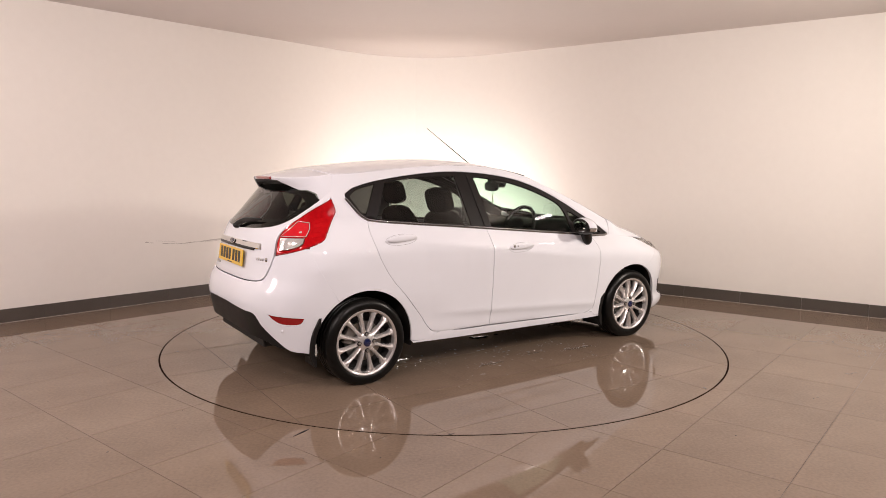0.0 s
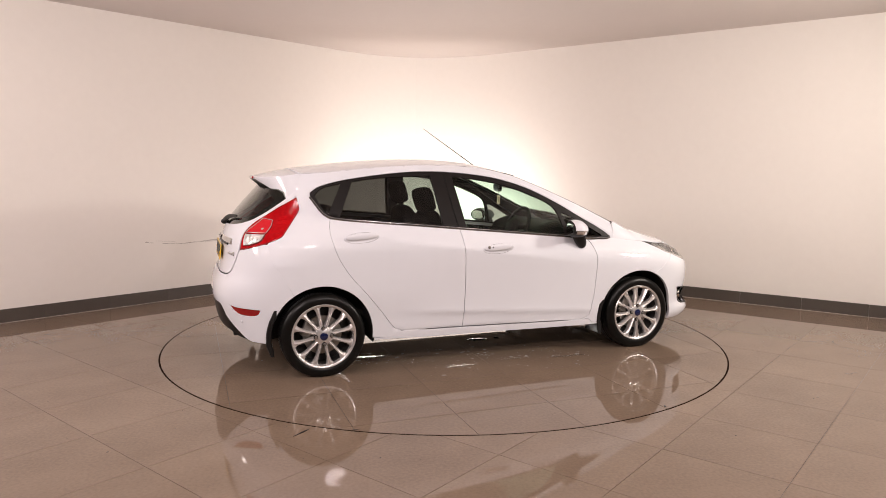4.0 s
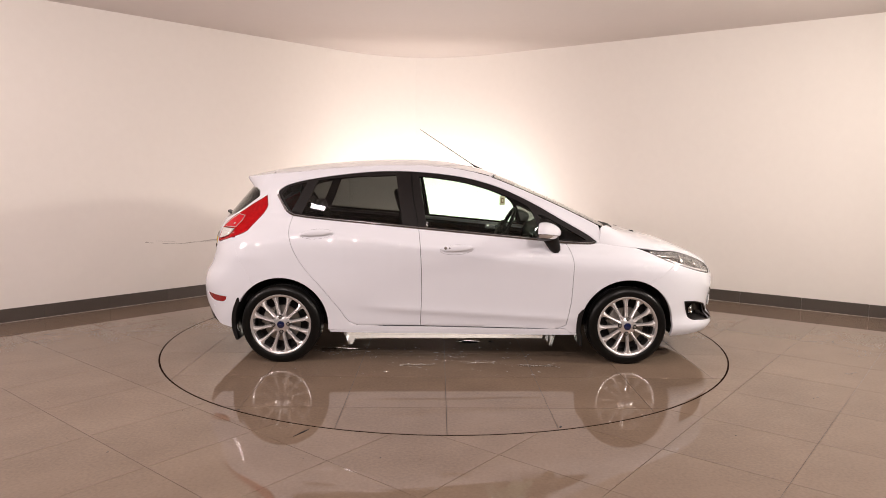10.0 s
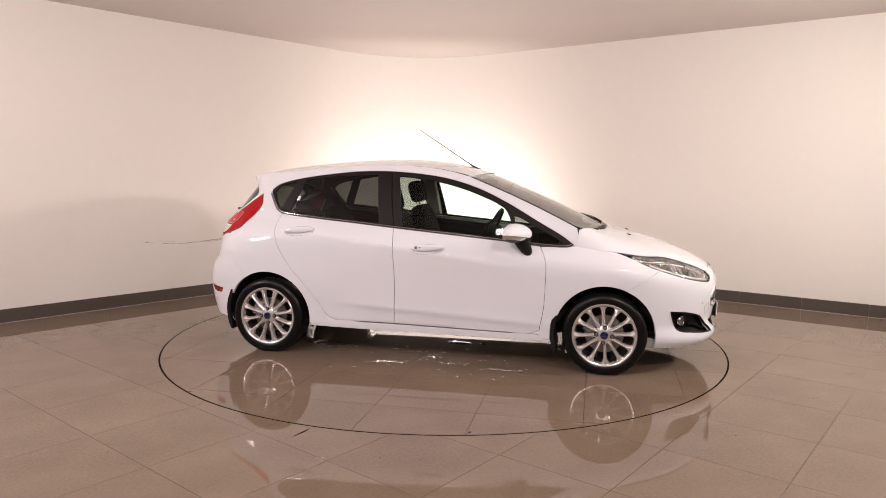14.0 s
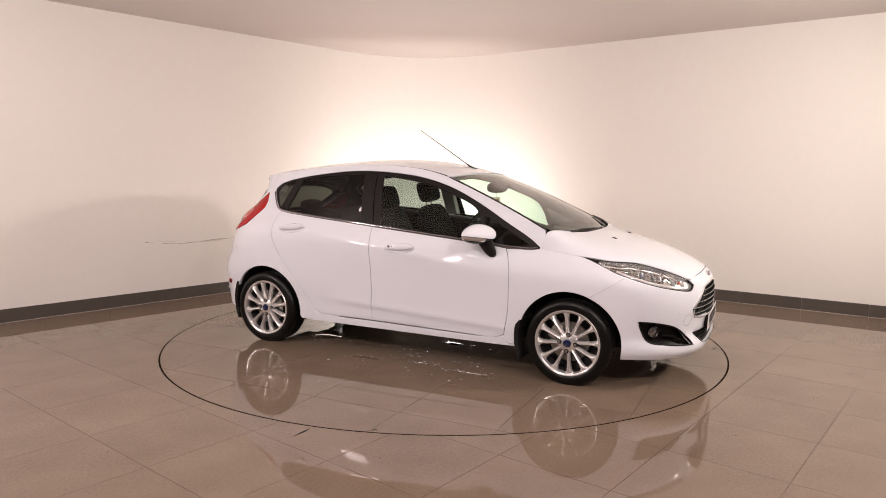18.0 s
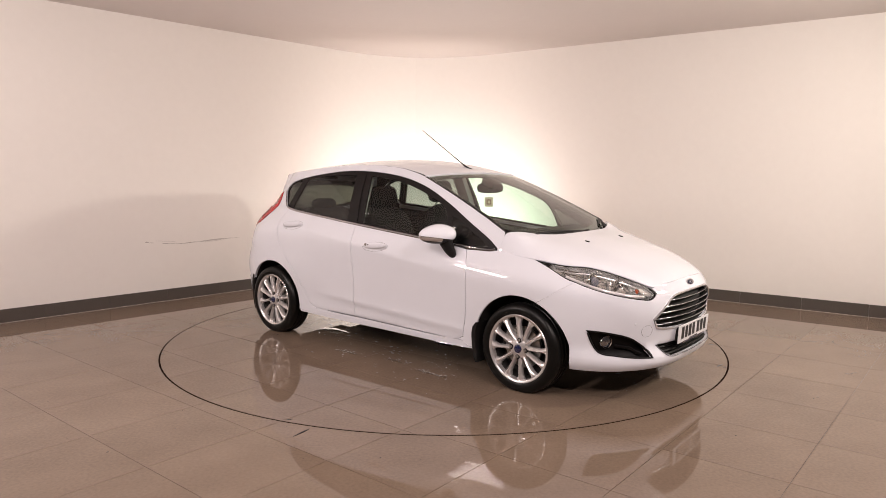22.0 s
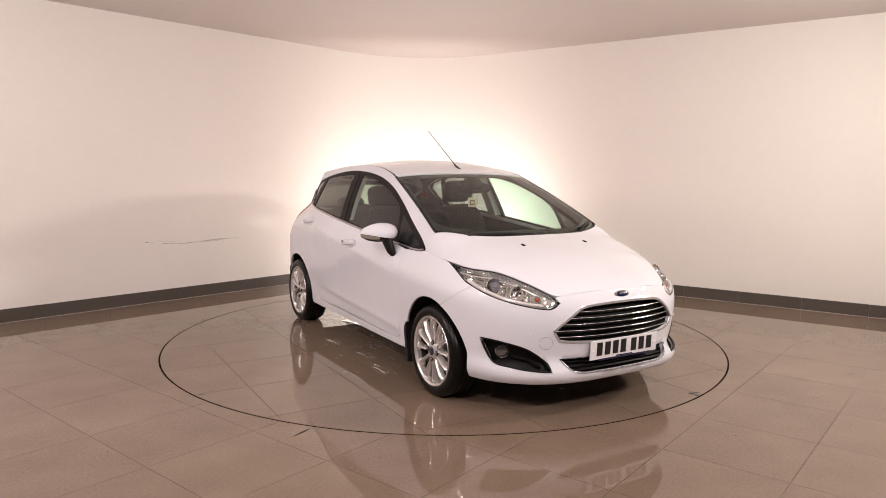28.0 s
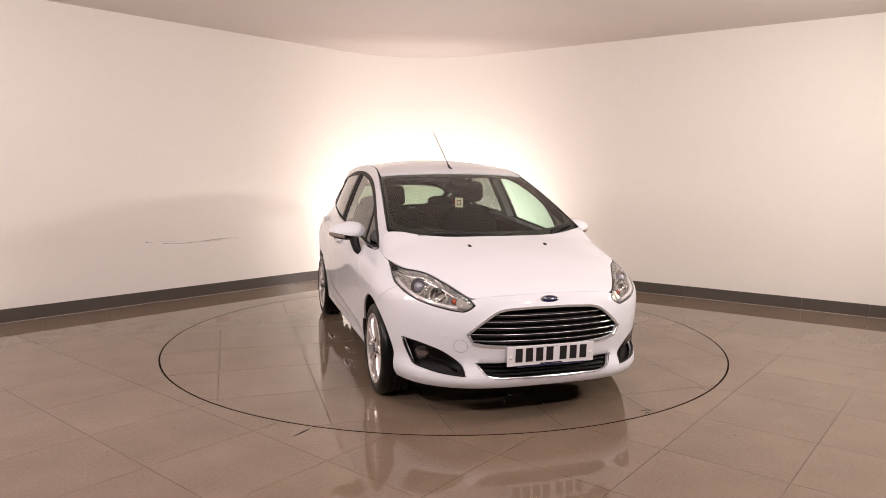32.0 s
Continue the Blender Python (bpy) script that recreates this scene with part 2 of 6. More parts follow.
inner = wall_line()
outer = wall_line(0.2)
half = len(inner) // 2 + 1
for nm, sl in (("wall_west", slice(0, half)), ("wall_north", slice(half - 1, len(inner)))):
    bm = bmesh.new()
    band(bm, inner[sl], outer[sl], -0.1, CEIL)
    bmesh.ops.recalc_face_normals(bm, faces=bm.faces)
    w = structure(nm, bm, WALL, "smooth cream painted studio wall running into a rounded corner", "wall")
    w.data.polygons.foreach_set("use_smooth", [True] * len(w.data.polygons))
    w.data.set_sharp_from_angle(angle=radians(30))

# the two unseen walls behind the camera; a dim room is put into their colour
p0, p1 = inner[0], inner[-1]
p2 = p0 + D_R * (p1 - CORNER).length
for nm, a, b in (("wall_south", p0, p2), ("wall_east", p2, p1)):
    dv = (b - a).normalized()
    nv = Vector((dv.y, -dv.x)) * 0.2
    bm = bmesh.new()
    prism(bm, [(q.x, q.y) for q in (a, a + nv, b + nv, b)], -0.1, CEIL)
    bmesh.ops.recalc_face_normals(bm, faces=bm.faces)
    structure(nm, bm, FAR_WALL, "plain unseen wall closing the studio, coloured dark for a dim room", "wall")

bm = bmesh.new()
prism(bm, [(-16, -16), (16, -16), (16, 9), (-16, 9)], CEIL, CEIL + 0.15)
bm.faces.new([v for v in bm.verts if v.co.z < CEIL + 0.01])
bmesh.ops.recalc_face_normals(bm, faces=bm.faces)
structure("ceiling", bm, CEILING, "flat matt beige painted ceiling", "ceiling")

# ---- floor, turntable and their tiles ----
RING = 2.232
bm = bmesh.new()
prism(bm, [(-16, -16), (16, -16), (16, 9), (-16, 9)], -0.2, -0.0022)
bmesh.ops.recalc_face_normals(bm, faces=bm.faces)
floor = structure("floor", bm, FLOOR_GROUT, "polished grey-brown porcelain tiled floor with thin dark joints", "floor")

from mathutils.geometry import delaunay_2d_cdt


def clipped_tile(corners, radius, inside):
    """The part of a square tile inside or outside a circle round the origin, as (vertices, triangles)."""
    n = 180
    verts = [Vector(c) for c in corners] + [Vector((radius * math.cos(2 * math.pi * i / n), radius * math.sin(2 * math.pi * i / n))) for i in range(n)]
    edges = [(i, (i + 1) % 4) for i in range(4)] + [(4 + i, 4 + (i + 1) % n) for i in range(n)]
    v, e, f, *_ = delaunay_2d_cdt(verts, edges, [], 0, 1e-5)
    keep = []
    for t in f:
        c = sum((v[i] for i in t), Vector((0, 0))) / len(t)
        ok = all((Vector(corners[(k + 1) % 4]) - Vector(corners[k])).cross(c - Vector(corners[k])) > 0 for k in range(4))
        if ok and (c.length < radius * math.cos(math.pi / n) - 1e-6) == inside:
            keep.append(t)
    return v, keep


def tile_block(bm, v, tris, z0, z1):
    used = sorted({i for t in tris for i in t})
    top = {i: bm.verts.new((v[i].x, v[i].y, z1)) for i in used}
    count = {}
    for t in tris:
        bm.faces.new([top[i] for i in t])
        for k in range(3):
            count[(t[k], t[(k + 1) % 3])] = 1
    low = {}
    for (a, b) in count:
        if (b, a) not in count:
            for i in (a, b):
                if i not in low:
                    low[i] = bm.verts.new((v[i].x, v[i].y, z0))
            bm.faces.new((top[b], top[a], low[a], low[b]))


TURN_F = radians(51.0)
U1 = Vector((math.cos(TURN_F), math.sin(TURN_F)))
U2 = Vector((-math.sin(TURN_F), math.cos(TURN_F)))
PITCH_F = 0.588
OFF1, OFF2 = 2.925, -0.006    # joints: across U1-normal lines and U2-normal lines
rest = bmesh.new()
shared_tile = None
M_ROOM = [(N_L, O_L), (N_R, O_R)]
count_near = 0
for i in range(-22, 14):
    for j in range(-22, 14):
        g = 0.0014
        a0, a1 = -OFF1 + i * PITCH_F + g, -OFF1 + (i + 1) * PITCH_F - g
        b0, b1 = OFF2 + j * PITCH_F + g, OFF2 + (j + 1) * PITCH_F - g
        sq = [U1 * a + U2 * b for a, b in ((a0, b0), (a1, b0), (a1, b1), (a0, b1))]
        mid = (sq[0] + sq[2]) / 2
        if any(n.dot(mid) > o + 0.55 for n, o in M_ROOM) or mid.y < -13 or abs(mid.x) > 13:
            continue
        far = max(q.length for q in sq)
        near = min(min(q.length for q in sq), mid.length)
        if far < RING + 0.012:
            continue
        crossing = near < RING + 0.35
        seen = mid.y > -3.9 and abs(mid.x) < 0.66 * (mid.y + 5.7) + 0.9
        if crossing:
            v, tris = clipped_tile([(q.x, q.y) for q in sq], RING + 0.0045, False)
            if not tris:
                continue
            b = bmesh.new()
            tile_block(b, v, [t for t in tris], -0.012, 0.0)
            bmesh.ops.recalc_face_normals(b, faces=b.faces)
            part("tile", b, TILE, floor)
        elif seen:
            if shared_tile is None:
                b = bmesh.new()
                h = PITCH_F / 2 - g
                prism(b, [(-h, -h), (h, -h), (h, h), (-h, h)], -0.012, 0.0)
                bmesh.ops.recalc_face_normals(b, faces=b.faces)
                ob = part("tile", b, TILE, floor)
                shared_tile = ob.data
            else:
                ob = new("tile", shared_tile)
                ob.parent = floor
            ob.matrix_basis = Matrix.Translation((mid.x, mid.y, 0)) @ Matrix.Rotation(TURN_F + (count_near % 2) * math.pi, 4, "Z")
            count_near += 1
        else:
            prism(rest, [(q.x, q.y) for q in sq], -0.012, 0.0)
bmesh.ops.recalc_face_normals(rest, faces=rest.faces)
tagged(part("far_tiles", rest, TILE, floor), kind="stuff")

# skirting tiles along both walls
SK_H, SK_T = 0.1245, 0.011
skirting = tagged(new("skirting"), "dark grey-brown tiled skirting along the studio walls", "skirting", kind="structure")
line = wall_line()
pos = [0.0]
for i in range(len(line) - 1):
    pos.append(pos[-1] + (line[i + 1] - line[i]).length)


def along(s):
    for i in range(len(line) - 1):
        if s <= pos[i + 1] or i == len(line) - 2:
            return line[i].lerp(line[i + 1], (s - pos[i]) / (pos[i + 1] - pos[i]))


LEN_S = 0.588
start_s = FAR - ROUND - 12 * LEN_S + 0.05
k = 0
while start_s + (k + 1) * LEN_S < pos[-1] - 4:
    s0, s1 = start_s + k * LEN_S + 0.0012, start_s + (k + 1) * LEN_S - 0.0012
    n = 6
    pts = [along(s0 + (s1 - s0) * i / n) for i in range(n + 1)]
    dirs = [(pts[min(i + 1, n)] - pts[max(i - 1, 0)]).normalized() for i in range(n + 1)]
    ins = [p + Vector((q.y, -q.x)) * SK_T for p, q in zip(pts, dirs)]
    bm = bmesh.new()
    band(bm, ins, pts, 0.0, SK_H)
    bmesh.ops.recalc_face_normals(bm, faces=bm.faces)
    part("skirting_tile", bm, SKIRT, skirting)
    k += 1

bm = bmesh.new()
foot = wall_line(-SK_T - 0.002)
for a, b in zip(foot, foot[1:]):
    d = (b - a).normalized()
    nrm = Vector((d.y, -d.x)) * 0.006
    q = [bm.verts.new((v.x, v.y, z)) for v, z in ((a, 0.005), (b, 0.005), (b + nrm, 0.0012), (a + nrm, 0.0012))]
    bm.faces.new(q)
part("sealant", bm, material("pale_sealant", (0.34, 0.30, 0.27), 0.6), skirting, "pale line of sealant at the floor")

# the turntable
turntable = tagged(new("turntable"), "round tiled turntable set flush in the floor, dark rim", "turntable")
bm = bmesh.new()
N = 180
prism(bm, [(RING * math.cos(2 * math.pi * i / N), RING * math.sin(2 * math.pi * i / N)) for i in range(N)], -0.0030, -0.0016)
bmesh.ops.recalc_face_normals(bm, faces=bm.faces)
part("base_disc", bm, GROUT, turntable)
bm = bmesh.new()
for i in range(N):
    a, b = 2 * math.pi * i / N, 2 * math.pi * (i + 1) / N
    q = [bm.verts.new((r * math.cos(t), r * math.sin(t), z)) for r, t, z in ((RING - 0.0085, a, -0.001), (RING + 0.005, a, -0.001), (RING + 0.005, b, -0.001), (RING - 0.0085, b, -0.001))]
    bm.faces.new(q)
bmesh.ops.remove_doubles(bm, verts=bm.verts, dist=1e-5)
part("rim", bm, EDGE, turntable, "dark worn steel rim")
for i in range(-4, 4):
    for j in range(-4, 4):
        g = 0.0017
        x0, x1, y0, y1 = i * 0.602 + g, (i + 1) * 0.602 - g, j * 0.602 + g, (j + 1) * 0.602 - g
        v, tris = clipped_tile([(x0, y0), (x1, y0), (x1, y1), (x0, y1)], RING - 0.008, True)
        if tris:
            b = bmesh.new()
            tile_block(b, v, tris, -0.0028, 0.0)
            bmesh.ops.recalc_face_normals(b, faces=b.faces)
            part("tile", b, TILE, turntable)

# ---- the skin of the car, as functions (x forward, y across, z up, from the middle of the wheelbase) ----
def curve(*pts):
    """A smooth curve through (x, y) pairs; straight on beyond its ends."""
    xs, ys = [p[0] for p in pts], [p[1] for p in pts]
    n = len(xs)
    sl = [(ys[i + 1] - ys[i]) / (xs[i + 1] - xs[i]) for i in range(n - 1)]
    tg = [sl[0]]
    for i in range(1, n - 1):
        h0, h1 = xs[i] - xs[i - 1], xs[i + 1] - xs[i]
        tg.append((sl[i - 1] * h1 + sl[i] * h0) / (h0 + h1))
    tg.append(sl[-1])

    def f(x):
        if x <= xs[0]:
            return ys[0] + tg[0] * (x - xs[0])
        if x >= xs[-1]:
            return ys[-1] + tg[-1] * (x - xs[-1])
        i = 0
        while x > xs[i + 1]:
            i += 1
        h = xs[i + 1] - xs[i]
        t = (x - xs[i]) / h
        return (ys[i] * (1 + 2 * t) * (1 - t) ** 2 + tg[i] * h * t * (1 - t) ** 2 + ys[i + 1] * t * t * (3 - 2 * t) + tg[i + 1] * h * t * t * (t - 1))
    return f


# half widths of the flank from sill to belt line, by relative height
FLANK = curve((0, 0.752), (0.04, 0.783), (0.10, 0.803), (0.16, 0.810), (0.22, 0.812), (0.40, 0.826), (0.60, 0.840), (0.74, 0.848), (0.80, 0.846), (0.86, 0.834), (0.93, 0.804), (1.0, 0.765))
BELT_Y = curve((-1.95, 0.56), (-1.6, 0.618), (-1.386, 0.658), (-1.175, 0.697), (-0.6, 0.752), (-0.2, 0.765), (0.5, 0.762), (1.02, 0.742), (1.34, 0.733), (1.6, 0.70), (2.0, 0.62))
NOSE_X = curve((0.15, 1.90), (0.19, 1.99), (0.23, 2.037), (0.28, 2.043), (0.34, 2.03), (0.42, 2.04), (0.50, 2.052), (0.58, 2.052), (0.64, 2.035), (0.69, 2.006), (0.72, 1.975), (0.77, 1.90), (0.83, 1.76), (0.90, 1.52))
TAIL_X = curve((0.12, -1.80), (0.20, -1.875), (0.30, -1.885), (0.42, -1.912), (0.54, -1.918), (0.62, -1.898), (0.68, -1.868), (0.80, -1.852), (0.90, -1.832), (1.0, -1.80), (1.1, -1.725), (1.2, -1.635), (1.3, -1.54), (1.4, -1.43))
ROOF_Z = curve((-1.70, 1.298), (-1.64, 1.315), (-1.36, 1.378), (-1.11, 1.411), (-0.75, 1.445), (-0.475, 1.458), (-0.2, 1.454), (0.08, 1.425), (0.22, 1.396), (0.34, 1.362), (0.55, 1.25))
HOOD_Z = curve((0.95, 1.060), (1.05, 1.028), (1.13, 1.000), (1.2, 0.976), (1.40, 0.928), (1.6, 0.878), (1.8, 0.806), (1.92, 0.752), (2.0, 0.70))
XS_F, XS_R = 1.25, -1.2


def belt_z(x):
    return 0.963 - 0.0845 * x


def flank_y(x, z):
    """Half width of the flank before the ends round off."""
    zb = belt_z(x)
    if z <= zb:
        v = (z - 0.17) / (zb - 0.17)
        k = max(0.0, (v - 0.74) / 0.26)
        y = FLANK(v) + (BELT_Y(x) - 0.765) * (k * k * (3 - 2 * k) * 0.85 + 0.15 * max(0.0, min(1.0, v)))
        # the rear doors tuck in towards the shoulder
        tuck = max(0.0, min(1.0, (-0.45 - x) / 0.35)) * max(0.0, min(1.0, (x + 1.5) / 0.3)) * max(0.0, min(1.0, (v - 0.45) / 0.3))
        y -= 0.013 * tuck
        # wheel arches swell a little
        for hx in (1.2445, -1.2445):
            r2 = ((x - hx) / 0.42) ** 2 + ((z - 0.45) / 0.26) ** 2
            y += 0.010 * math.exp(-r2 * 1.2)
        # the sill stands upright between the wheels
        if v < 0.13:
            y += 0.022 * (1 - v / 0.13) * max(0.0, min(1.0, (1.0 - abs(x)) / 0.12))
        # the sharp line through the door handles and the one above the sill
        fade = max(0.0, min(1.0, (x + 1.35) / 0.4)) * max(0.0, min(1.0, (0.82 - x) / 0.5))
        s = z - (0.808 - 0.131 * x)
        y += 0.0115 * fade * math.exp(-abs(s) / (0.022 if s > 0 else 0.055))
        s = z - (0.372 - 0.055 * x)
        fade = max(0.0, min(1.0, (x + 0.75) / 0.4)) * max(0.0, min(1.0, (1.0 - x) / 0.25))
        return y + 0.015 * fade * math.exp(-abs(s) / (0.070 if s > 0 else 0.024))
    dz = z - zb
    return BELT_Y(x) - 0.36 * dz - 0.22 * dz * dz - 2.5 * max(0.0, dz - 0.36) ** 2


def round_off(x, z):
    if x > XS_F:
        u = (x - XS_F) / (NOSE_X(z) - XS_F)
        k = max(0.0, min(1.0, (0.33 - z) / 0.06))
        return 0.0 if u >= 1 else (1 - u ** 2.5) ** (1 / (2.35 + 0.8 * k))
    if x < XS_R:
        k = min(1.0, max(0.0, (z - 0.62) / 0.15))
        p, q = 3.0 + 0.6 * k, 3.9 - 1.45 * k
        u = (x - XS_R) / (TAIL_X(z) - XS_R)
        k2 = min(1.0, max(0.0, (z - 0.76) / 0.14))
        return 0.0 if u >= 1 else (1 - u ** p) ** (1 / q) * (1 - 0.055 * k2 * min(1.0, u / 0.55))
    return 1.0


def side_y(x, z):
    return flank_y(x, z) * round_off(x, z)


def inside(x, y, z):
    e = round_off(x, z)
    return e > 0 and abs(y) < flank_y(x, z) * e


def on_end(front, phi, z):
    """The point of the skin in the direction phi (0: straight ahead or astern) from the axis of the rounded end."""
    cx, s = (XS_F, 1) if front else (XS_R, -1)
    lo, hi = 0.0, 1.3
    c, n = math.cos(phi), math.sin(phi)
    for _ in range(34):
        m = (lo + hi) / 2
        if inside(cx + s * m * c, m * n, z):
            lo = m
        else:
            hi = m
    return cx + s * lo * c, lo * n, z


def roof_z(x, y):
    b = 0.015 * max(0.0, min(1.0, (0.40 - x) / 0.5))
    return ROOF_Z(x) + b - (0.122 + b / 0.3025) * y * y


HOOD_EDGE_Y = curve((0.95, 0.735), (1.03, 0.742), (1.2, 0.748), (1.315, 0.743), (1.419, 0.722), (1.505, 0.686), (1.617, 0.608), (1.755, 0.533), (1.877, 0.466), (1.932, 0.428), (2.0, 0.36))
HOOD_EDGE_Z = curve((0.95, 0.882), (1.03, 0.873), (1.2, 0.851), (1.315, 0.838), (1.419, 0.825), (1.505, 0.815), (1.617, 0.805), (1.755, 0.767), (1.877, 0.719), (1.932, 0.689), (2.0, 0.64))


def hood_z(x, y):
    """Bonnet: a flat crown that rolls over to its side edge."""
    w, e, c = HOOD_EDGE_Y(x), HOOD_EDGE_Z(x), HOOD_Z(x)
    t = abs(y) / w
    drop = c - e
    k = max(0.12, min(0.75, (x - 1.05) * 1.5))
    n = 11 + 15 * max(0.0, min(1.0, (1.25 - x) / 0.2))
    return c - drop * (k * t * t + (1 - k) * t ** n)


def screen(a, b):
    """The windscreen: a from -1 to 1 across, b from 0 at the roof to 1 at the scuttle."""
    y0, y1 = 0.585 * a, 0.70 * a
    x0 = 0.335 - 0.19 * y0 * y0
    top = (x0, y0, roof_z(x0, y0) - 0.006)
    low = (1.245 - 0.42 * y1 * y1, y1, 0.945 + 0.10 * y1 * y1)
    bow = 0.012 * 4 * b * (1 - b)
    return tuple(p + (q - p) * b + w * bow for p, q, w in zip(top, low, (0.4, 0.0, 0.9)))


# ---- panels cut out of the skin ----
def resample(pts, step, closed=True, corner=48):
    """Smooth curve through the points, broken at corners, cut into short pieces."""
    n = len(pts)
    P = [Vector(p) for p in pts]
    tang, sharp = [], []
    for i in range(n):
        a, b, c = P[i - 1], P[i], P[(i + 1) % n]
        u, w = b - a, c - b
        sharp.append(u.length > 1e-9 and w.length > 1e-9 and u.angle(w) > radians(corner))
        tang.append((c - a) * 0.5)
    out = []
    for i in range(n if closed else n - 1):
        j = (i + 1) % n
        a, b = P[i], P[j]
        d = b - a
        ln = d.length
        if ln < 1e-9:
            continue
        ta = d if sharp[i] or (not closed and i == 0) else tang[i].normalized() * ln
        tb = d if sharp[j] or (not closed and j == n - 1) else tang[j].normalized() * ln
        k = max(1, int(math.ceil(ln / step)))
        for s in range(k):
            t = s / k
            out.append(a * ((1 + 2 * t) * (1 - t) ** 2) + ta * (t * (1 - t) ** 2) + b * (t * t * (3 - 2 * t)) + tb * (t * t * (t - 1)))
    if not closed:
        out.append(P[-1])
    return out


def in_poly(p, poly):
    c = False
    j = len(poly) - 1
    for i in range(len(poly)):
        a, b = poly[i], poly[j]
        if (a.y > p.y) != (b.y > p.y) and p.x < (b.x - a.x) * (p.y - a.y) / (b.y - a.y) + a.x:
            c = not c
        j = i
    return c


def normal_at(f, u, v, e=0.003):
    a = Vector(f(u + e, v)) - Vector(f(u - e, v))
    b = Vector(f(u, v + e)) - Vector(f(u, v - e))
    n = a.cross(b)
    return n.normalized() if n.length > 1e-12 else Vector((0, 0, 1))


def panel_bm(f, outline, holes=(), step=0.03, gap=0.0018, depth=0.014, offset=0.0, sign=1, smooth=True, soft=0.002, both=False):
    """A sheet on the skin f(u, v) inside a 2D outline, with folded edges. sign -1: mirrored to the car's other side."""
    loops = [resample(outline, step * 0.6) if smooth else resample(outline, step * 0.6, corner=0)]
    loops += [resample(h, step * 0.6) for h in holes]
    verts, edges, owner = [], [], []
    for li, lp in enumerate(loops):
        s = len(verts)
        verts += lp
        owner += [(li, k) for k in range(len(lp))]
        edges += [(s + k, s + (k + 1) % len(lp)) for k in range(len(lp))]
    xs, ys = [p.x for p in loops[0]], [p.y for p in loops[0]]
    bins = {}
    for p in verts:
        bins.setdefault((int(p.x // step), int(p.y // step)), []).append(p)
    nx, ny = int((max(xs) - min(xs)) / step) + 2, int((max(ys) - min(ys)) / step) + 2
    border = len(verts)
    for i in range(nx):
        for j in range(ny):
            p = Vector((min(xs) + (i + 0.5 * (j % 2)) * step, min(ys) + j * step))
            if not in_poly(p, loops[0]) or any(in_poly(p, h) for h in loops[1:]):
                continue
            bi, bj = int(p.x // step), int(p.y // step)
            if any((q - p).length < 0.45 * step for di in (-1, 0, 1) for dj in (-1, 0, 1) for q in bins.get((bi + di, bj + dj), ())):
                continue
            verts.append(p)
    v, e, fc, orig, *_ = delaunay_2d_cdt(verts, edges, [], 0, 1e-6)
    bm = bmesh.new()
    pos, nor = [], []
    for p in v:
        n = normal_at(f, p.x, p.y)
        q = Vector(f(p.x, p.y))
        if n.dot(q - Vector((max(-1.1, min(1.0, q.x)), 0, 0.62))) < 0:
            n = -n
        pos.append(q + n * offset)
        nor.append(n)
    faces = []
    for t in fc:
        c = (v[t[0]] + v[t[1]] + v[t[2]]) / 3
        if in_poly(c, loops[0]) and not any(in_poly(c, h) for h in loops[1:]):
            t = list(t)
            if (pos[t[1]] - pos[t[0]]).cross(pos[t[2]] - pos[t[0]]).dot(nor[t[0]]) < 0:
                t.reverse()
            faces.append(t)
    half = {}
    for t in faces:
        for k in range(3):
            half[(t[k], t[(k + 1) % 3])] = True
    rim = [(a, b) for (a, b) in half if (b, a) not in half]
    outd = {}
    for a, b in rim:
        d = (pos[b] - pos[a])
        if d.length < 1e-9:
            continue
        for i in (a, b):
            outd[i] = outd.get(i, Vector((0, 0, 0))) + d.normalized().cross(nor[i])
    for i in outd:
        outd[i] = outd[i].normalized() if outd[i].length > 1e-9 else Vector((0, 0, 0))
    M = lambda q: (q.x, q.y * -sign, q.z)
    # the skin functions give the right side as +y; the car's right is -y
    top = {}
    for t in faces:
        for i in t:
            if i not in top:
                top[i] = bm.verts.new(M(pos[i] - (outd[i] * (gap + soft) if i in outd else Vector((0, 0, 0)))))
    flip = sign > 0
    for t in faces:
        bm.faces.new([top[i] for i in (reversed(t) if flip else t)])
    if depth:
        r1 = {i: bm.verts.new(M(pos[i] - outd[i] * gap - nor[i] * soft)) for i in outd}
        r2 = {i: bm.verts.new(M(pos[i] - outd[i] * gap - nor[i] * depth)) for i in outd}
        for a, b in rim:
            if a not in r1 or b not in r1:
                continue
            for lo, hi in ((r1, top), (r2, r1)):
                q = [hi[b], hi[a], lo[a], lo[b]]
                if flip:
                    q.reverse()
                try:
                    bm.faces.new(q)
                except ValueError:
                    pass
    return bm


def finish(ob, angle=40):
    me = ob.data
    me.polygons.foreach_set("use_smooth", [True] * len(me.polygons))
    me.set_sharp_from_angle(angle=radians(angle))
    return ob


def panel(name, f, outline, mat, parent, label="", **kw):
    return finish(part(name, panel_bm(f, outline, **kw), mat, parent, label))


def mirrored(outline):
    """A full outline from its right half, which runs from the middle line back to the middle line."""
    left = [(-u, v) for u, v in reversed(outline) if abs(u) > 1e-6]
    return list(outline) + left


def mirrored_y(outline):
    """The same for outlines of (x, y)."""
    return list(outline) + [(u, -v) for u, v in reversed(outline) if abs(v) > 1e-6]


def SIDE(x, z):
    return x, side_y(x, z), z


def FRONT(u, z):
    return on_end(True, u / 0.75, z)


def REAR(u, z):
    return on_end(False, u / 0.75, z)


def HOOD(x, y):
    return x, y, hood_z(x, y)


def ROOF(x, y):
    return x, y, roof_z(x, y)


def deg(pairs):
    """Outline of an end panel from (degrees off the middle line, height)."""
    return [(radians(a) * 0.75, z) for a, z in pairs]


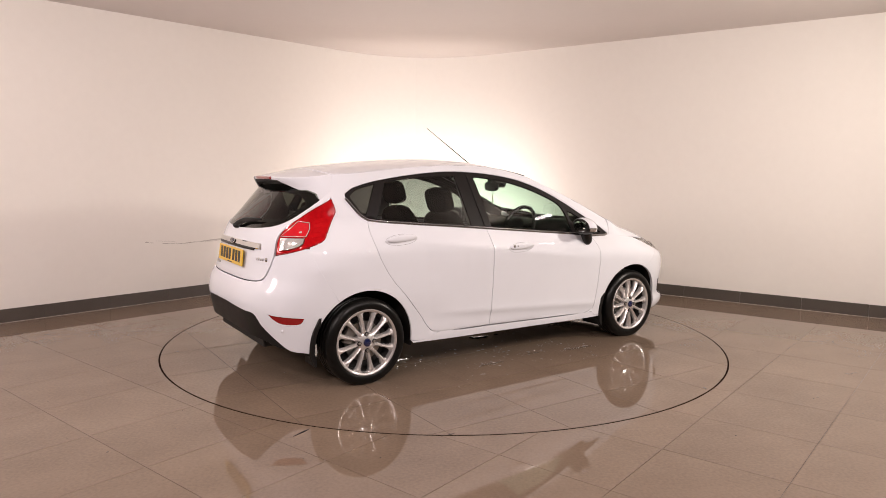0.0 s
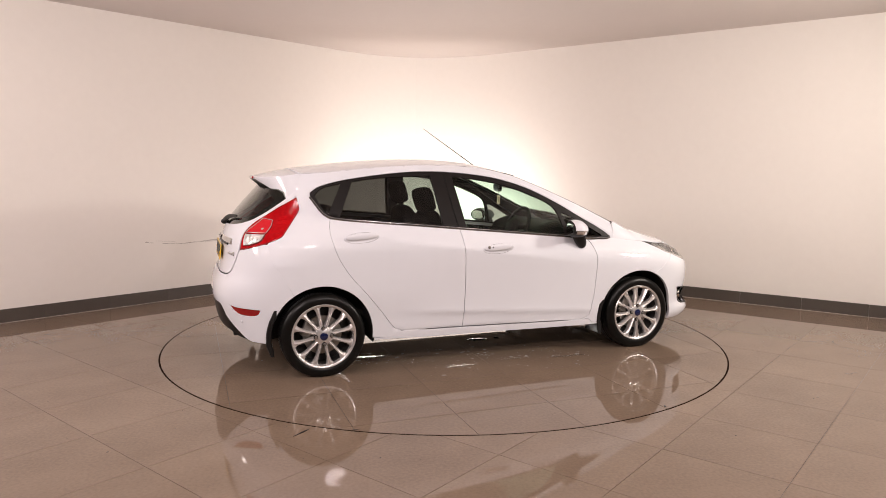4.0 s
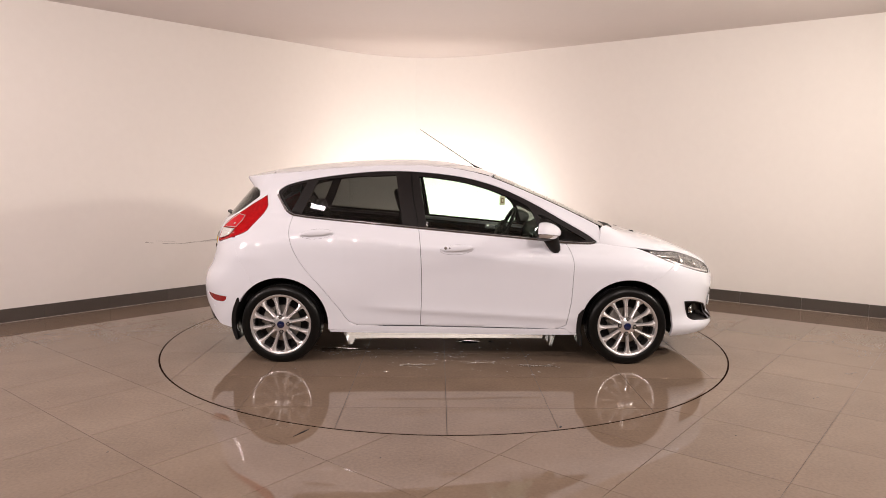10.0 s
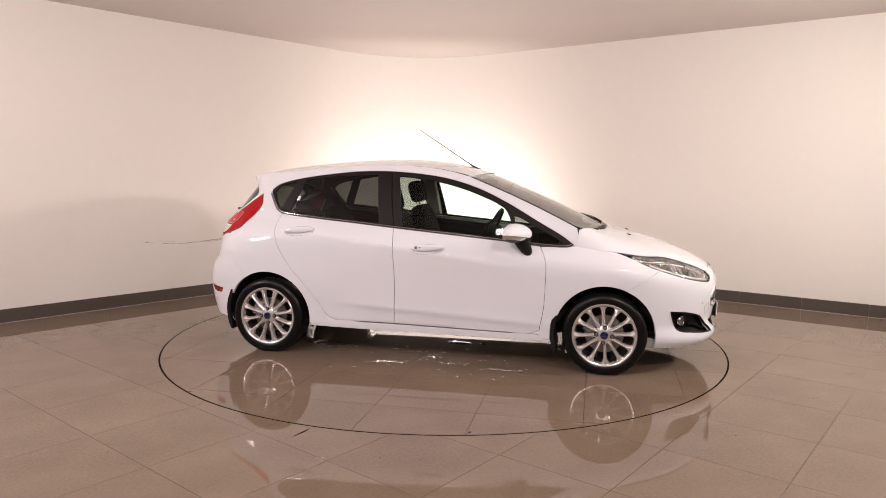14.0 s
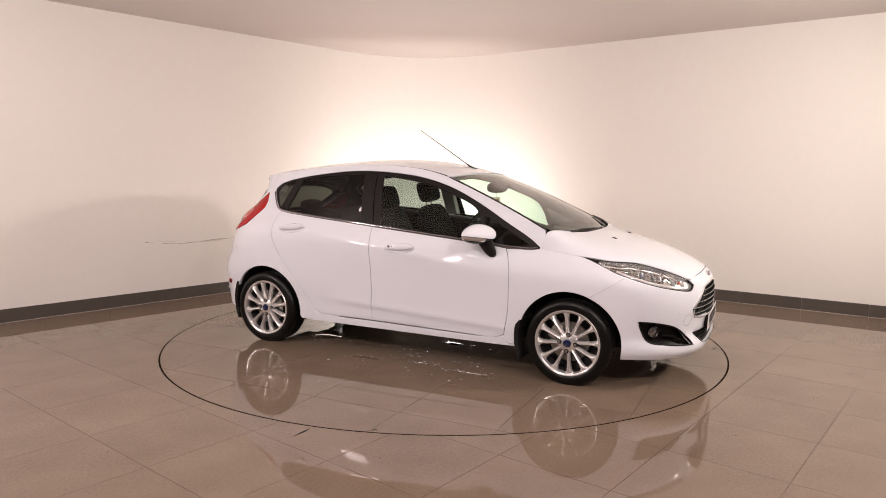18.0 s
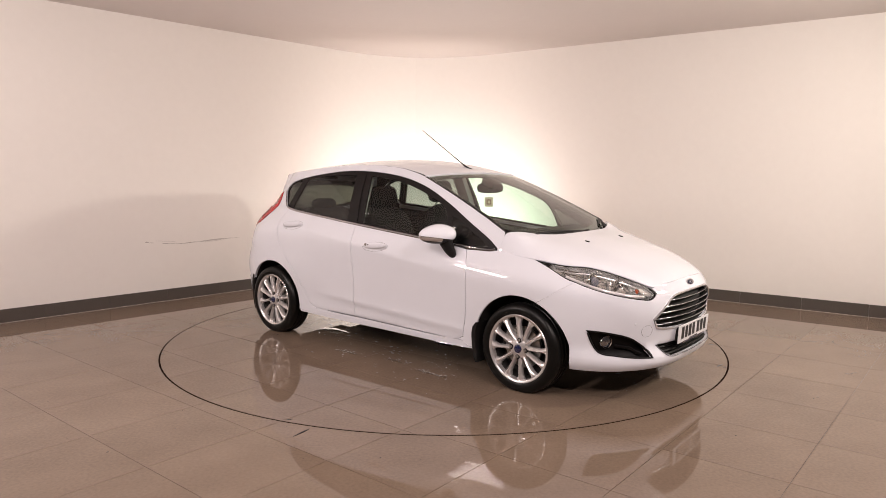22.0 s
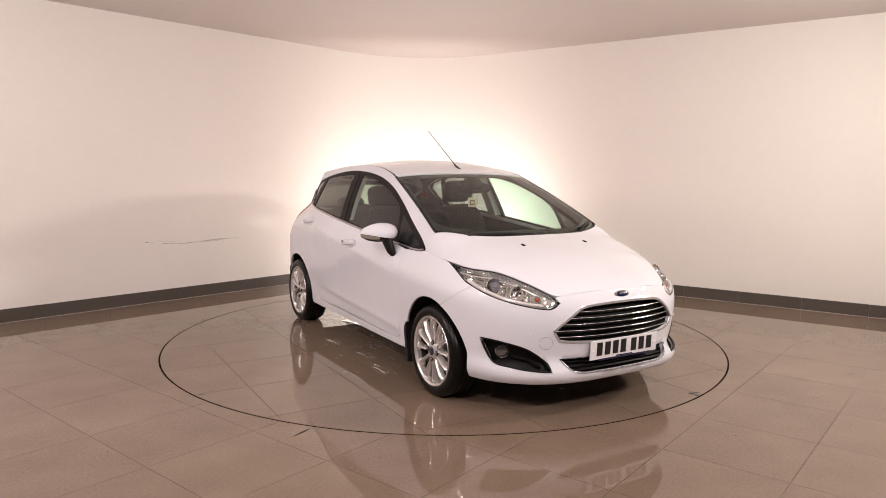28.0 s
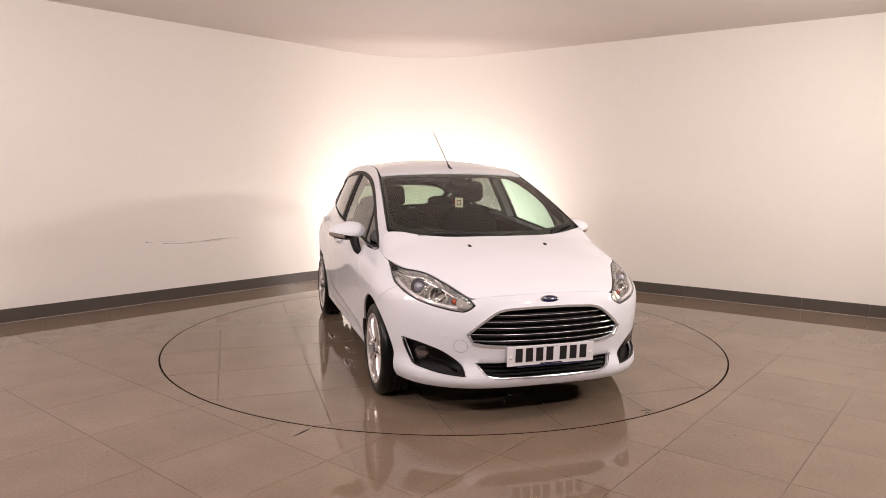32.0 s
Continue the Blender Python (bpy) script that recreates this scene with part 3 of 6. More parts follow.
def tube(bm, pts, r, sides=8, closed=False, flat=1.0):
    """A round (or flattened) bar along points."""
    n = len(pts)
    rings = []
    for i, p in enumerate(pts):
        a = pts[i - 1] if closed or i > 0 else p
        b = pts[(i + 1) % n] if closed or i < n - 1 else p
        d = (b - a).normalized()
        up = Vector((0, 0, 1)) if abs(d.z) < 0.95 else Vector((1, 0, 0))
        s = d.cross(up).normalized()
        w = s.cross(d)
        rr = r(i / max(1, n - 1)) if callable(r) else r
        rings.append([bm.verts.new(p + (s * math.cos(2 * math.pi * k / sides) * flat + w * math.sin(2 * math.pi * k / sides)) * rr) for k in range(sides)])
    for i in range(n if closed else n - 1):
        a, b = rings[i], rings[(i + 1) % n]
        for k in range(sides):
            bm.faces.new((a[k], a[(k + 1) % sides], b[(k + 1) % sides], b[k]))
    if not closed:
        bm.faces.new(list(reversed(rings[0])))
        bm.faces.new(rings[-1])
    bmesh.ops.recalc_face_normals(bm, faces=bm.faces)
    return bm


def lathe(bm, profile, segs, axis=(0, 1, 0), centre=(0, 0, 0), close=False):
    """Turn a profile of (radius, along) about the y axis through centre."""
    rings = []
    for r, y in profile:
        rings.append([bm.verts.new((centre[0] + r * math.cos(2 * math.pi * k / segs), centre[1] + y, centre[2] + r * math.sin(2 * math.pi * k / segs))) for k in range(segs)])
    m = len(rings)
    for i in range(m if close else m - 1):
        a, b = rings[i], rings[(i + 1) % m]
        for k in range(segs):
            bm.faces.new((a[k], a[(k + 1) % segs], b[(k + 1) % segs], b[k]))
    bmesh.ops.recalc_face_normals(bm, faces=bm.faces)
    return bm


def box(bm, cx, cy, cz, sx, sy, sz, bevel=0.0, m=None, taper=1.0):
    g = bmesh.ops.create_cube(bm, size=1.0)
    vs = g["verts"]
    for q in vs:
        t = taper if q.co.z > 0 else 1.0
        q.co = Vector((q.co.x * sx * t, q.co.y * sy * t, q.co.z * sz))
    if bevel:
        es = {e for q in vs for e in q.link_edges}
        r = bmesh.ops.bevel(bm, geom=list(es), offset=bevel, segments=3, affect="EDGES", profile=0.5)
        vs = list({q for fc in r["faces"] for q in fc.verts} | {q for q in vs if q.is_valid})
    mat = Matrix.Translation((cx, cy, cz)) @ (m or Matrix.Identity(4))
    for q in vs:
        q.co = mat @ q.co
    return bm


def blob(bm, c, r, n=2.6, seg=20, rings=12, m=None):
    """A rounded-box body (superellipsoid)."""
    def pw(a, k):
        return math.copysign(abs(a) ** k, a)
    k = 2 / n
    rows = []
    for i in range(rings + 1):
        th = -math.pi / 2 + math.pi * i / rings
        row = []
        for j in range(seg):
            ph = 2 * math.pi * j / seg
            p = Vector((r[0] * pw(math.cos(th), k) * pw(math.cos(ph), k), r[1] * pw(math.cos(th), k) * pw(math.sin(ph), k), r[2] * pw(math.sin(th), k)))
            row.append(bm.verts.new(Vector(c) + ((m @ p) if m else p)))
        rows.append(row)
    for i in range(rings):
        for j in range(seg):
            bm.faces.new((rows[i][j], rows[i][(j + 1) % seg], rows[i + 1][(j + 1) % seg], rows[i + 1][j]))
    bmesh.ops.remove_doubles(bm, verts=bm.verts, dist=1e-5)
    bmesh.ops.recalc_face_normals(bm, faces=bm.faces)
    return bm


def skin_line(f, pts, step=0.02, offset=0.0, sign=1, closed=False):
    """Points along a 2D curve laid on the skin, for bars and trims."""
    out = []
    for p in resample(pts, step, closed):
        q = Vector(f(p.x, p.y))
        n = normal_at(f, p.x, p.y)
        if n.dot(q - Vector((max(-1.1, min(1.0, q.x)), 0, 0.62))) < 0:
            n = -n
        q = q + n * offset
        out.append(Vector((q.x, -sign * q.y, q.z)))
    return out


# ---- the car ----
car = tagged(new("car"), "white five-door hatchback on a turntable, headlamps off", "car")
HUB_X, HUB_Z, ARCH_R = 1.2445, 0.2775, 0.338


def arc(cx, a0, a1, n=14, r=ARCH_R):
    """Points of a wheel arch, from angle a0 to a1 (degrees, 0: forward, 90: up)."""
    return [(cx + r * math.cos(radians(a0 + (a1 - a0) * i / n)), HUB_Z + r * math.sin(radians(a0 + (a1 - a0) * i / n))) for i in range(n + 1)]


def front_xz(a, z):
    p = on_end(True, radians(a), z)
    return p[0], p[2]


def rear_xz(a, z):
    p = on_end(False, radians(a), z)
    return p[0], p[2]


def to_front(x, z):
    return math.atan2(side_y(x, z), x - XS_F) * 0.75, z


def to_rear(x, z):
    return math.atan2(side_y(x, z), XS_R - x) * 0.75, z


B_SEAM = [(-0.26, 0.970), (-0.246, 0.836), (-0.236, 0.594), (-0.239, 0.428), (-0.246, 0.273)]
F_DOOR = B_SEAM + [(0.138, 0.266), (0.551, 0.259), (0.745, 0.257), (0.803, 0.285), (0.832, 0.444), (0.842, 0.633), (0.843, 0.735), (0.824, 0.813), (0.795, 0.868), (0.585, 0.894), (0.133, 0.935)]
R_DOOR = [(-0.26, 0.970), (-0.553, 0.996), (-0.873, 1.022), (-1.172, 1.050), (-1.186, 0.968), (-1.175, 0.894), (-1.139, 0.796), (-1.064, 0.676), (-0.948, 0.543), (-0.832, 0.398), (-0.760, 0.305), (-0.70, 0.276), (-0.472, 0.274)] + B_SEAM[:0:-1]
WIN_TOP = [(1.020, 0.884), (0.942, 0.940), (0.774, 1.034), (0.569, 1.150), (0.361, 1.248), (0.193, 1.304), (0.024, 1.341), (-0.226, 1.369), (-0.473, 1.376), (-0.718, 1.360), (-1.043, 1.315), (-1.225, 1.269), (-1.290, 1.228)]
WIN_LOW = [(-1.290, 1.205), (-1.255, 1.150), (-1.208, 1.088), (-1.165, 1.061), (-0.873, 1.030), (-0.553, 1.004), (-0.26, 0.978), (0.133, 0.943), (0.585, 0.902), (0.835, 0.878), (0.97, 0.872)]


def ditch(x):
    """The joint between roof and roof rail."""
    z = roof_z(x, 0.55)
    for _ in range(4):
        z = roof_z(x, side_y(x, z))
    return z


SCREEN_SIDE = [(p[0], p[2]) for p in (screen(1.0, b) for b in (1.0, 0.8, 0.6, 0.4, 0.2, 0.0))]
ROOF_EDGE = [(x, ditch(x)) for x in (0.2, 0.05, -0.15, -0.35, -0.6, -0.85, -1.1, -1.25, -1.335)]
LAMP_OUT = [(73.0, 1.190), (74.7, 1.132), (74.8, 1.109), (72.0, 1.047), (69.6, 0.986), (68.0, 0.944), (65.6, 0.924), (62.0, 0.905)]
BUMP_SEAM_R = [(62.0, 0.892), (63.6, 0.835), (65.7, 0.776), (68.7, 0.697)]
R_ARCH_TOP = 124.0
FRAME = ([(1.020, 0.872), (1.034, 0.874), (1.052, 0.93)] + SCREEN_SIDE + ROOF_EDGE + [(-1.362, 1.262)]
         + [rear_xz(*p) for p in LAMP_OUT + [(61.7, 0.894)]] + [rear_xz(a - 0.12, z) for a, z in BUMP_SEAM_R[1:]] + arc(-HUB_X, R_ARCH_TOP, -6, 20)
         + [(-0.80, 0.238), (-0.702, 0.2745), (-0.760, 0.303)] + R_DOOR[9:2:-1] + WIN_LOW[3::-1] + WIN_TOP[::-1])
F_SEAM = [(65.5, 0.727), (70.7, 0.688), (76.5, 0.632), (80.0, 0.590)]
HEAD_LO = [(34.8, 0.624), (45.1, 0.645), (54.2, 0.675), (61.8, 0.708), (65.5, 0.727), (69.5, 0.746), (78.8, 0.805)]
HEAD_TOP = [(85.0, 0.838), (76.9, 0.824), (69.7, 0.813), (59.0, 0.804), (46.7, 0.766), (36.8, 0.718), (32.2, 0.688), (30.1, 0.661), (32.0, 0.637)]
F_ARCH_TOP = 67.0
FENDER = ([(1.03, 0.8725), (1.06, 0.869), (1.1, 0.864), (1.15, 0.857), (1.2, 0.851), (1.25, 0.845)] + [front_xz(*p) for p in [(85.6, 0.838)] + HEAD_LO[:3:-1]] + [front_xz(a - 0.12, z) for a, z in F_SEAM[1:3]]
          + arc(HUB_X, F_ARCH_TOP, 188, 20) + [(0.84, 0.226), (0.80, 0.2535), (0.747, 0.2555), (0.804, 0.284), (0.832, 0.444), (0.842, 0.633), (0.843, 0.735), (0.824, 0.813), (0.797, 0.866), (0.9, 0.866)])
SILL = [(0.80, 0.2525), (0.551, 0.253), (0.138, 0.260), (-0.246, 0.267), (-0.472, 0.268), (-0.702, 0.2735), (-0.80, 0.2375), (-0.90, 0.2375), (-0.89, 0.224), (-0.6, 0.218), (0.0, 0.214), (0.6, 0.210), (0.88, 0.213), (0.905, 0.226), (0.84, 0.224)]

GLASS_Q = [(-1.262, 1.208), (-1.215, 1.254), (-1.080, 1.290), (-1.182, 1.085), (-1.205, 1.105)]
GLASS_R = [(-1.000, 1.302), (-0.90, 1.318), (-0.718, 1.334), (-0.43, 1.346), (-0.378, 0.999), (-0.553, 1.014), (-0.873, 1.041), (-1.105, 1.064)]
GLASS_F = [(-0.262, 1.336), (-0.226, 1.338), (0.022, 1.306), (0.188, 1.266), (0.353, 1.209), (0.520, 1.130), (0.575, 1.050), (0.61, 0.912), (0.585, 0.913), (0.133, 0.953), (-0.20, 0.983)]
GLASS_S = [(0.60, 1.070), (0.64, 1.062), (0.762, 0.996), (0.900, 0.920), (0.945, 0.892), (0.82, 0.889), (0.66, 0.903)]
DLO = WIN_TOP + WIN_LOW

for sg, hand in ((1, "right"), (-1, "left")):
    panel("side_frame", SIDE, FRAME, WHITE, car, "white body side with pillars and rear wing", sign=sg, step=0.028, gap=0.0004, soft=0.0010)
    panel("front_wing", SIDE, FENDER, WHITE, car, "white front wing over the wheel", sign=sg, step=0.032, gap=0.0010)
    door = panel("front_door", SIDE, F_DOOR, WHITE, car, "closed white front door", sign=sg, step=0.018, gap=0.0016)
    rdoor = panel("rear_door", SIDE, R_DOOR, WHITE, car, "closed white rear door", sign=sg, step=0.018, gap=0.0016)
    panel("sill", SIDE, SILL, WHITE, car, "white sill below the doors", sign=sg, step=0.025, depth=0.03, gap=0.0, soft=0.0006)
    panel("window_frame", SIDE, DLO, PILLAR, car, "satin black window surround and door pillar", sign=sg, step=0.035, gap=0.0005, offset=-0.003, holes=[GLASS_Q, GLASS_R, GLASS_F, GLASS_S])
    for nm, ol, mt, lb in (("quarter_window", GLASS_Q, TINT, "dark tinted quarter window"), ("rear_door_window", GLASS_R, TINT, "dark privacy glass window"), ("front_door_window", GLASS_F, GLASS, "green-tinted closed window"), ("sail_window", GLASS_S, TINT, "small fixed triangular window")):
        pane = panel(nm, SIDE, ol, mt, car, lb, sign=sg, step=0.05, gap=-0.004, depth=0, offset=-0.007)
        pane.visible_shadow = False
    bm = bmesh.new()
    tube(bm, skin_line(SIDE, [(-1.292, 1.196), (-1.262, 1.150), (-1.214, 1.083), (-1.165, 1.054), (-0.873, 1.023), (-0.553, 0.997), (-0.26, 0.971), (0.133, 0.936), (0.585, 0.895), (0.835, 0.872), (0.97, 0.867), (1.008, 0.874)], 0.03, 0.004, sg), 0.0088, 8, flat=0.55)
    finish(part("belt_trim", bm, BELT, car, "chrome strip below the side windows"))
    bm = bmesh.new()
    tube(bm, skin_line(SIDE, [(-0.322, 1.352), (-0.30, 1.18), (-0.262, 0.98)], 0.04, -0.001, sg), 0.0035, 6)
    part("pillar_gap", bm, DARK, car)
    # roof ditch strip
    bm = bmesh.new()
    tube(bm, [Vector((x, -sg * (side_y(x, ditch(x)) - 0.003), ditch(x) - 0.003)) for x in (0.25, 0.2, 0.05, -0.15, -0.35, -0.6, -0.85, -1.1, -1.25, -1.33)], lambda t: 0.0062 - 0.0030 * min(1.0, t * 1.6), 6)
    finish(part("roof_strip", bm, BLACK_TRIM, car, "thin dark strip in the roof joint"))

    bm = bmesh.new()
    tube(bm, [Vector(screen(sg * -0.975, b)) - Vector((0.002, 0, 0.006)) for b in (0.0, 0.15, 0.3, 0.45, 0.6, 0.75, 0.9, 0.985)], lambda t: 0.0085 + 0.002 * t, 8, flat=1.2)
    finish(part("screen_moulding", bm, BLACK_TRIM, car, "black moulding along the windscreen edge"))
    # light trim on the inner face of the middle pillar
    bm = bmesh.new()
    ring = []
    for z in (0.985, 1.05, 1.12, 1.19, 1.26, 1.32):
        x = -0.262 - 0.03 * (z - 0.985) / 0.335
        y = side_y(x, z) - 0.016
        ring.append([bm.verts.new((px, -sg * py, z)) for px, py in ((x + 0.012, y), (x + 0.004, y - 0.055), (x - 0.10, y - 0.055), (x - 0.11, y))])
    for a, b in zip(ring, ring[1:]):
        for k in range(4):
            bm.faces.new((a[k], a[(k + 1) % 4], b[(k + 1) % 4], b[k]))
    bm.faces.new(ring[0])
    bm.faces.new(ring[-1])
    bmesh.ops.recalc_face_normals(bm, faces=bm.faces)
    part("pillar_trim", bm, PILLAR_GREY, car, "pale grey inner pillar trim")

    # door handles
    for dr, hx, hz, key in ((door, 0.010, 0.828, True), (rdoor, -0.982, 0.928, False)):
        y = side_y(hx, hz)
        n = normal_at(SIDE, hx, hz)
        if n.y < 0:
            n = -n
        tilt = Matrix.Rotation(radians(-4.0), 3, "Y")
        base = Vector((hx, y, hz))
        bm = bmesh.new()
        blob(bm, (0, 0, 0), (0.122, 0.010, 0.034), 2.2, 32, 10, tilt)
        for q in bm.verts:
            q.co += base + n * 0.001
            q.co.y *= -sg
        bmesh.ops.recalc_face_normals(bm, faces=bm.faces)
        cup = finish(part("handle_cup", bm, WHITE, dr, "white handle surround"))
        # a thin dark line draws the shade round the handle cup
        bm = bmesh.new()
        ring = [(hx + 0.118 * math.cos(t) - 0.0023 * math.sin(t), hz + 0.033 * math.sin(t) + 0.0082 * math.cos(t)) for t in [2 * math.pi * i / 36 for i in range(36)]]
        tube(bm, skin_line(SIDE, ring, 0.03, 0.0002, sg, True), 0.0006, 6, True)
        part("handle_joint", bm, PILLAR, dr, "thin dark line drawing the shade round the handle")
        bm = bmesh.new()
        blob(bm, (0, 0, 0), (0.110, 0.014, 0.022), 2.4, 32, 12, tilt)
        for q in bm.verts:
            q.co += base + n * 0.011 + Vector((0, 0, 0.004))
            q.co.y *= -sg
        bmesh.ops.recalc_face_normals(bm, faces=bm.faces)
        finish(part("door_handle", bm, WHITE, dr, "white pull handle"))
        if key:
            for dx, r in ((-0.078, 0.011), (-0.050, 0.006)):
                bm = bmesh.new()
                blob(bm, (0, 0, 0), (r, 0.006, r), 2.0, 14, 8)
                for q in bm.verts:
                    q.co += base + n * 0.0215 + Vector((dx, 0, 0.004))
                    q.co.y *= -sg
                bmesh.ops.recalc_face_normals(bm, faces=bm.faces)
                finish(part("key_lock", bm, DARK if r < 0.01 else CALIPER, dr, "small dark lock"))

    # door mirror
    mirror = tagged(new("door_mirror"), "white door mirror with indicator and black foot")
    mirror.parent = car
    c = Vector((0.622, -sg * 0.884, 0.958))
    lean = Matrix.Rotation(radians(sg * -13), 3, "Z")

    def shell(grow, cuts):
        """The mirror's egg: flat towards the rear, its nose near the car, lower towards the tip; cut by planes."""
        b = bmesh.new()
        blob(b, (0, 0, 0), (1, 1, 1), 2.3, 40, 22)
        for q in b.verts:
            fore, out, up = q.co.x, -sg * q.co.y, q.co.z
            x = fore * (0.098 - 0.046 * out) if fore > 0 else -0.048 * min(1.0, -fore * 1.6)
            z = up * (0.066 - 0.014 * max(0.0, out)) * (1 - 0.20 * max(0.0, fore) ** 2)
            q.co = Vector((x * (1 + grow), -sg * out * (0.127 + 0.1 * grow), z * (1 + grow) + 0.008 * (0.3 - out) - 0.012 * max(0.0, fore) ** 2))
        for co, no in cuts:
            bmesh.ops.bisect_plane(b, geom=b.verts[:] + b.edges[:] + b.faces[:], plane_co=co, plane_no=no, clear_inner=True)
        for q in b.verts:
            q.co = c + lean @ q.co
        bmesh.ops.recalc_face_normals(b, faces=b.faces)
        return b

    slope = (0, sg * 0.14, 1)
    finish(part("mirror_cap", shell(0.0, [((0, 0, -0.019), slope), ((-0.036, 0, 0), (1, 0, 0))]), WHITE, mirror, "glossy white cap"))
    finish(part("mirror_housing", shell(-0.05, []), BLACK_TRIM, mirror, "black lower housing"))
    finish(part("indicator", shell(-0.01, [((0, 0, -0.046), slope), ((0, 0, -0.021), (0, sg * -0.14, -1)), ((-0.030, 0, 0), (1, 0, 0)), ((0, sg * -0.010, 0), (0, -sg, 0))]), LAMP_CLEAR, mirror, "clear side indicator lens"))
    bm = bmesh.new()
    blob(bm, (0, 0, 0), (0.004, 0.094, 0.044), 3.0, 28, 10)
    for q in bm.verts:
        q.co = c + lean @ (q.co + Vector((-0.043, sg * 0.006, 0.002)))
    finish(part("mirror_glass", bm, MIRROR, mirror, "mirror glass"))
    bm = bmesh.new()
    ring = []
    for t, x, y, z, lx, ly in ((0, 0.668, 0.846, 0.925, 0.058, 0.034), (1, 0.680, 0.840, 0.888, 0.054, 0.032), (2, 0.696, 0.833, 0.856, 0.048, 0.030), (3, 0.708, 0.827, 0.828, 0.038, 0.026), (4, 0.714, 0.820, 0.808, 0.018, 0.014)):
        ring.append([bm.verts.new((x + lx * math.cos(a), -sg * y + ly * math.sin(a), z)) for a in [2 * math.pi * k / 16 for k in range(16)]])
    for a, b in zip(ring, ring[1:]):
        for k in range(16):
            bm.faces.new((a[k], a[(k + 1) % 16], b[(k + 1) % 16], b[k]))
    bm.faces.new(ring[-1])
    bmesh.ops.recalc_face_normals(bm, faces=bm.faces)
    finish(part("mirror_foot", bm, BLACK_TRIM, mirror, "black mirror foot"))

    # front lamp
    lamp = tagged(new("headlamp"), "clear swept-back headlamp, unlit")
    lamp.parent = car
    HEAD = deg(HEAD_LO + HEAD_TOP)
    lens = panel("lens", FRONT, HEAD, LENS, lamp, "clear lens", sign=sg, step=0.025, gap=0.001, depth=0, offset=0.0005)
    lens.visible_shadow = False
    panel("reflector", FRONT, HEAD, REFLECTOR, lamp, "silver lamp housing", sign=sg, step=0.02, gap=0.006, depth=-0.045, offset=-0.050)
    panel("edge", FRONT, HEAD, GLOSS_BLACK, lamp, "black lamp edge", sign=sg, step=0.02, gap=0.001, depth=0.012, offset=-0.003,
          holes=[deg([(35.6, 0.631), (45.1, 0.651), (54.2, 0.681), (61.8, 0.714), (69.5, 0.752), (78.0, 0.806), (77.0, 0.8210), (69.7, 0.8110), (59.0, 0.8020), (46.7, 0.7640), (37.0, 0.7160), (32.6, 0.684), (31.2, 0.660), (32.6, 0.643)])])

    def bowl(bm, a, z, r, depth, off):
        p = Vector(FRONT(radians(a) * 0.75, z))
        n = normal_at(FRONT, radians(a) * 0.75, z)
        if n.dot(p - Vector((1.0, 0, 0.62))) < 0:
            n = -n
        ax = (n + Vector((1.2, 0, 0))).normalized()
        rot = ax.to_track_quat("Y", "Z").to_matrix()
        prof = [(r, 0.0), (r * 0.93, 0.004), (r * 0.85, -0.003), (r * 0.7, -depth * 0.6), (r * 0.35, -depth), (0.001, -depth * 1.05)]
        lathe(bm, prof, 24)
        for q in bm.verts:
            q.co = rot @ q.co + p + n * off
            q.co.y *= -sg
        bmesh.ops.recalc_face_normals(bm, faces=bm.faces)
        return p, n, rot

    bm = bmesh.new()
    p, n, rot = bowl(bm, 57.0, 0.748, 0.050, 0.016, -0.022)
    finish(part("projector_ring", bm, CHROME, lamp, "round projector ring"))
    bm = bmesh.new()
    blob(bm, (0, 0, 0), (0.029, 0.016, 0.029), 2.0, 22, 12)
    for q in bm.verts:
        q.co = rot @ q.co + p - n * 0.024
        q.co.y *= -sg
    bmesh.ops.recalc_face_normals(bm, faces=bm.faces)
    finish(part("projector_lens", bm, PROJECTOR, lamp, "glassy projector lens"))
    bm = bmesh.new()
    bowl(bm, 46.8, 0.717, 0.045, 0.03, -0.022)
    finish(part("beam_bowl", bm, CHROME, lamp, "main beam reflector"))
    bm = bmesh.new()
    p, n, rot = bowl(bm, 46.5, 0.717, 0.016, 0.004, -0.030)
    finish(part("beam_bulb_cap", bm, DARK_LENS, lamp, "dark bulb cap"))
    for line, r in (([(62.5, 0.742), (68.0, 0.763), (73.0, 0.786), (78.0, 0.806)], 0.0050), ([(63.0, 0.768), (68.5, 0.780), (73.0, 0.794)], 0.0075), ([(62.5, 0.788), (68.0, 0.797), (74.5, 0.808)], 0.0040)):
        bm = bmesh.new()
        tube(bm, skin_line(FRONT, deg(line), 0.015, -0.022, sg), r, 8, flat=0.7)
        finish(part("reflector_fin", bm, CHROME, lamp, "long chrome fin"))
    for nm, ol, mt, off, lb in (("tip_reflector", [(33.2, 0.650), (37.2, 0.653), (38.2, 0.703), (36.6, 0.702), (33.4, 0.680), (32.2, 0.662)], REFLECTOR, -0.018, "ribbed clear inner tip"),
                                ("bowl_surround", [(42.2, 0.672), (51.0, 0.694), (51.4, 0.758), (47.0, 0.752), (42.0, 0.731)], FACETS, -0.034, "faceted silver main beam surround"),
                                ("bowl_surround", [(52.6, 0.700), (61.5, 0.736), (62.0, 0.790), (58.5, 0.787), (52.4, 0.763)], FACETS, -0.034, "faceted silver projector surround")):
        panel(nm, FRONT, deg(ol), mt, lamp, lb, sign=sg, step=0.02, gap=0.001, depth=0.010, offset=off)
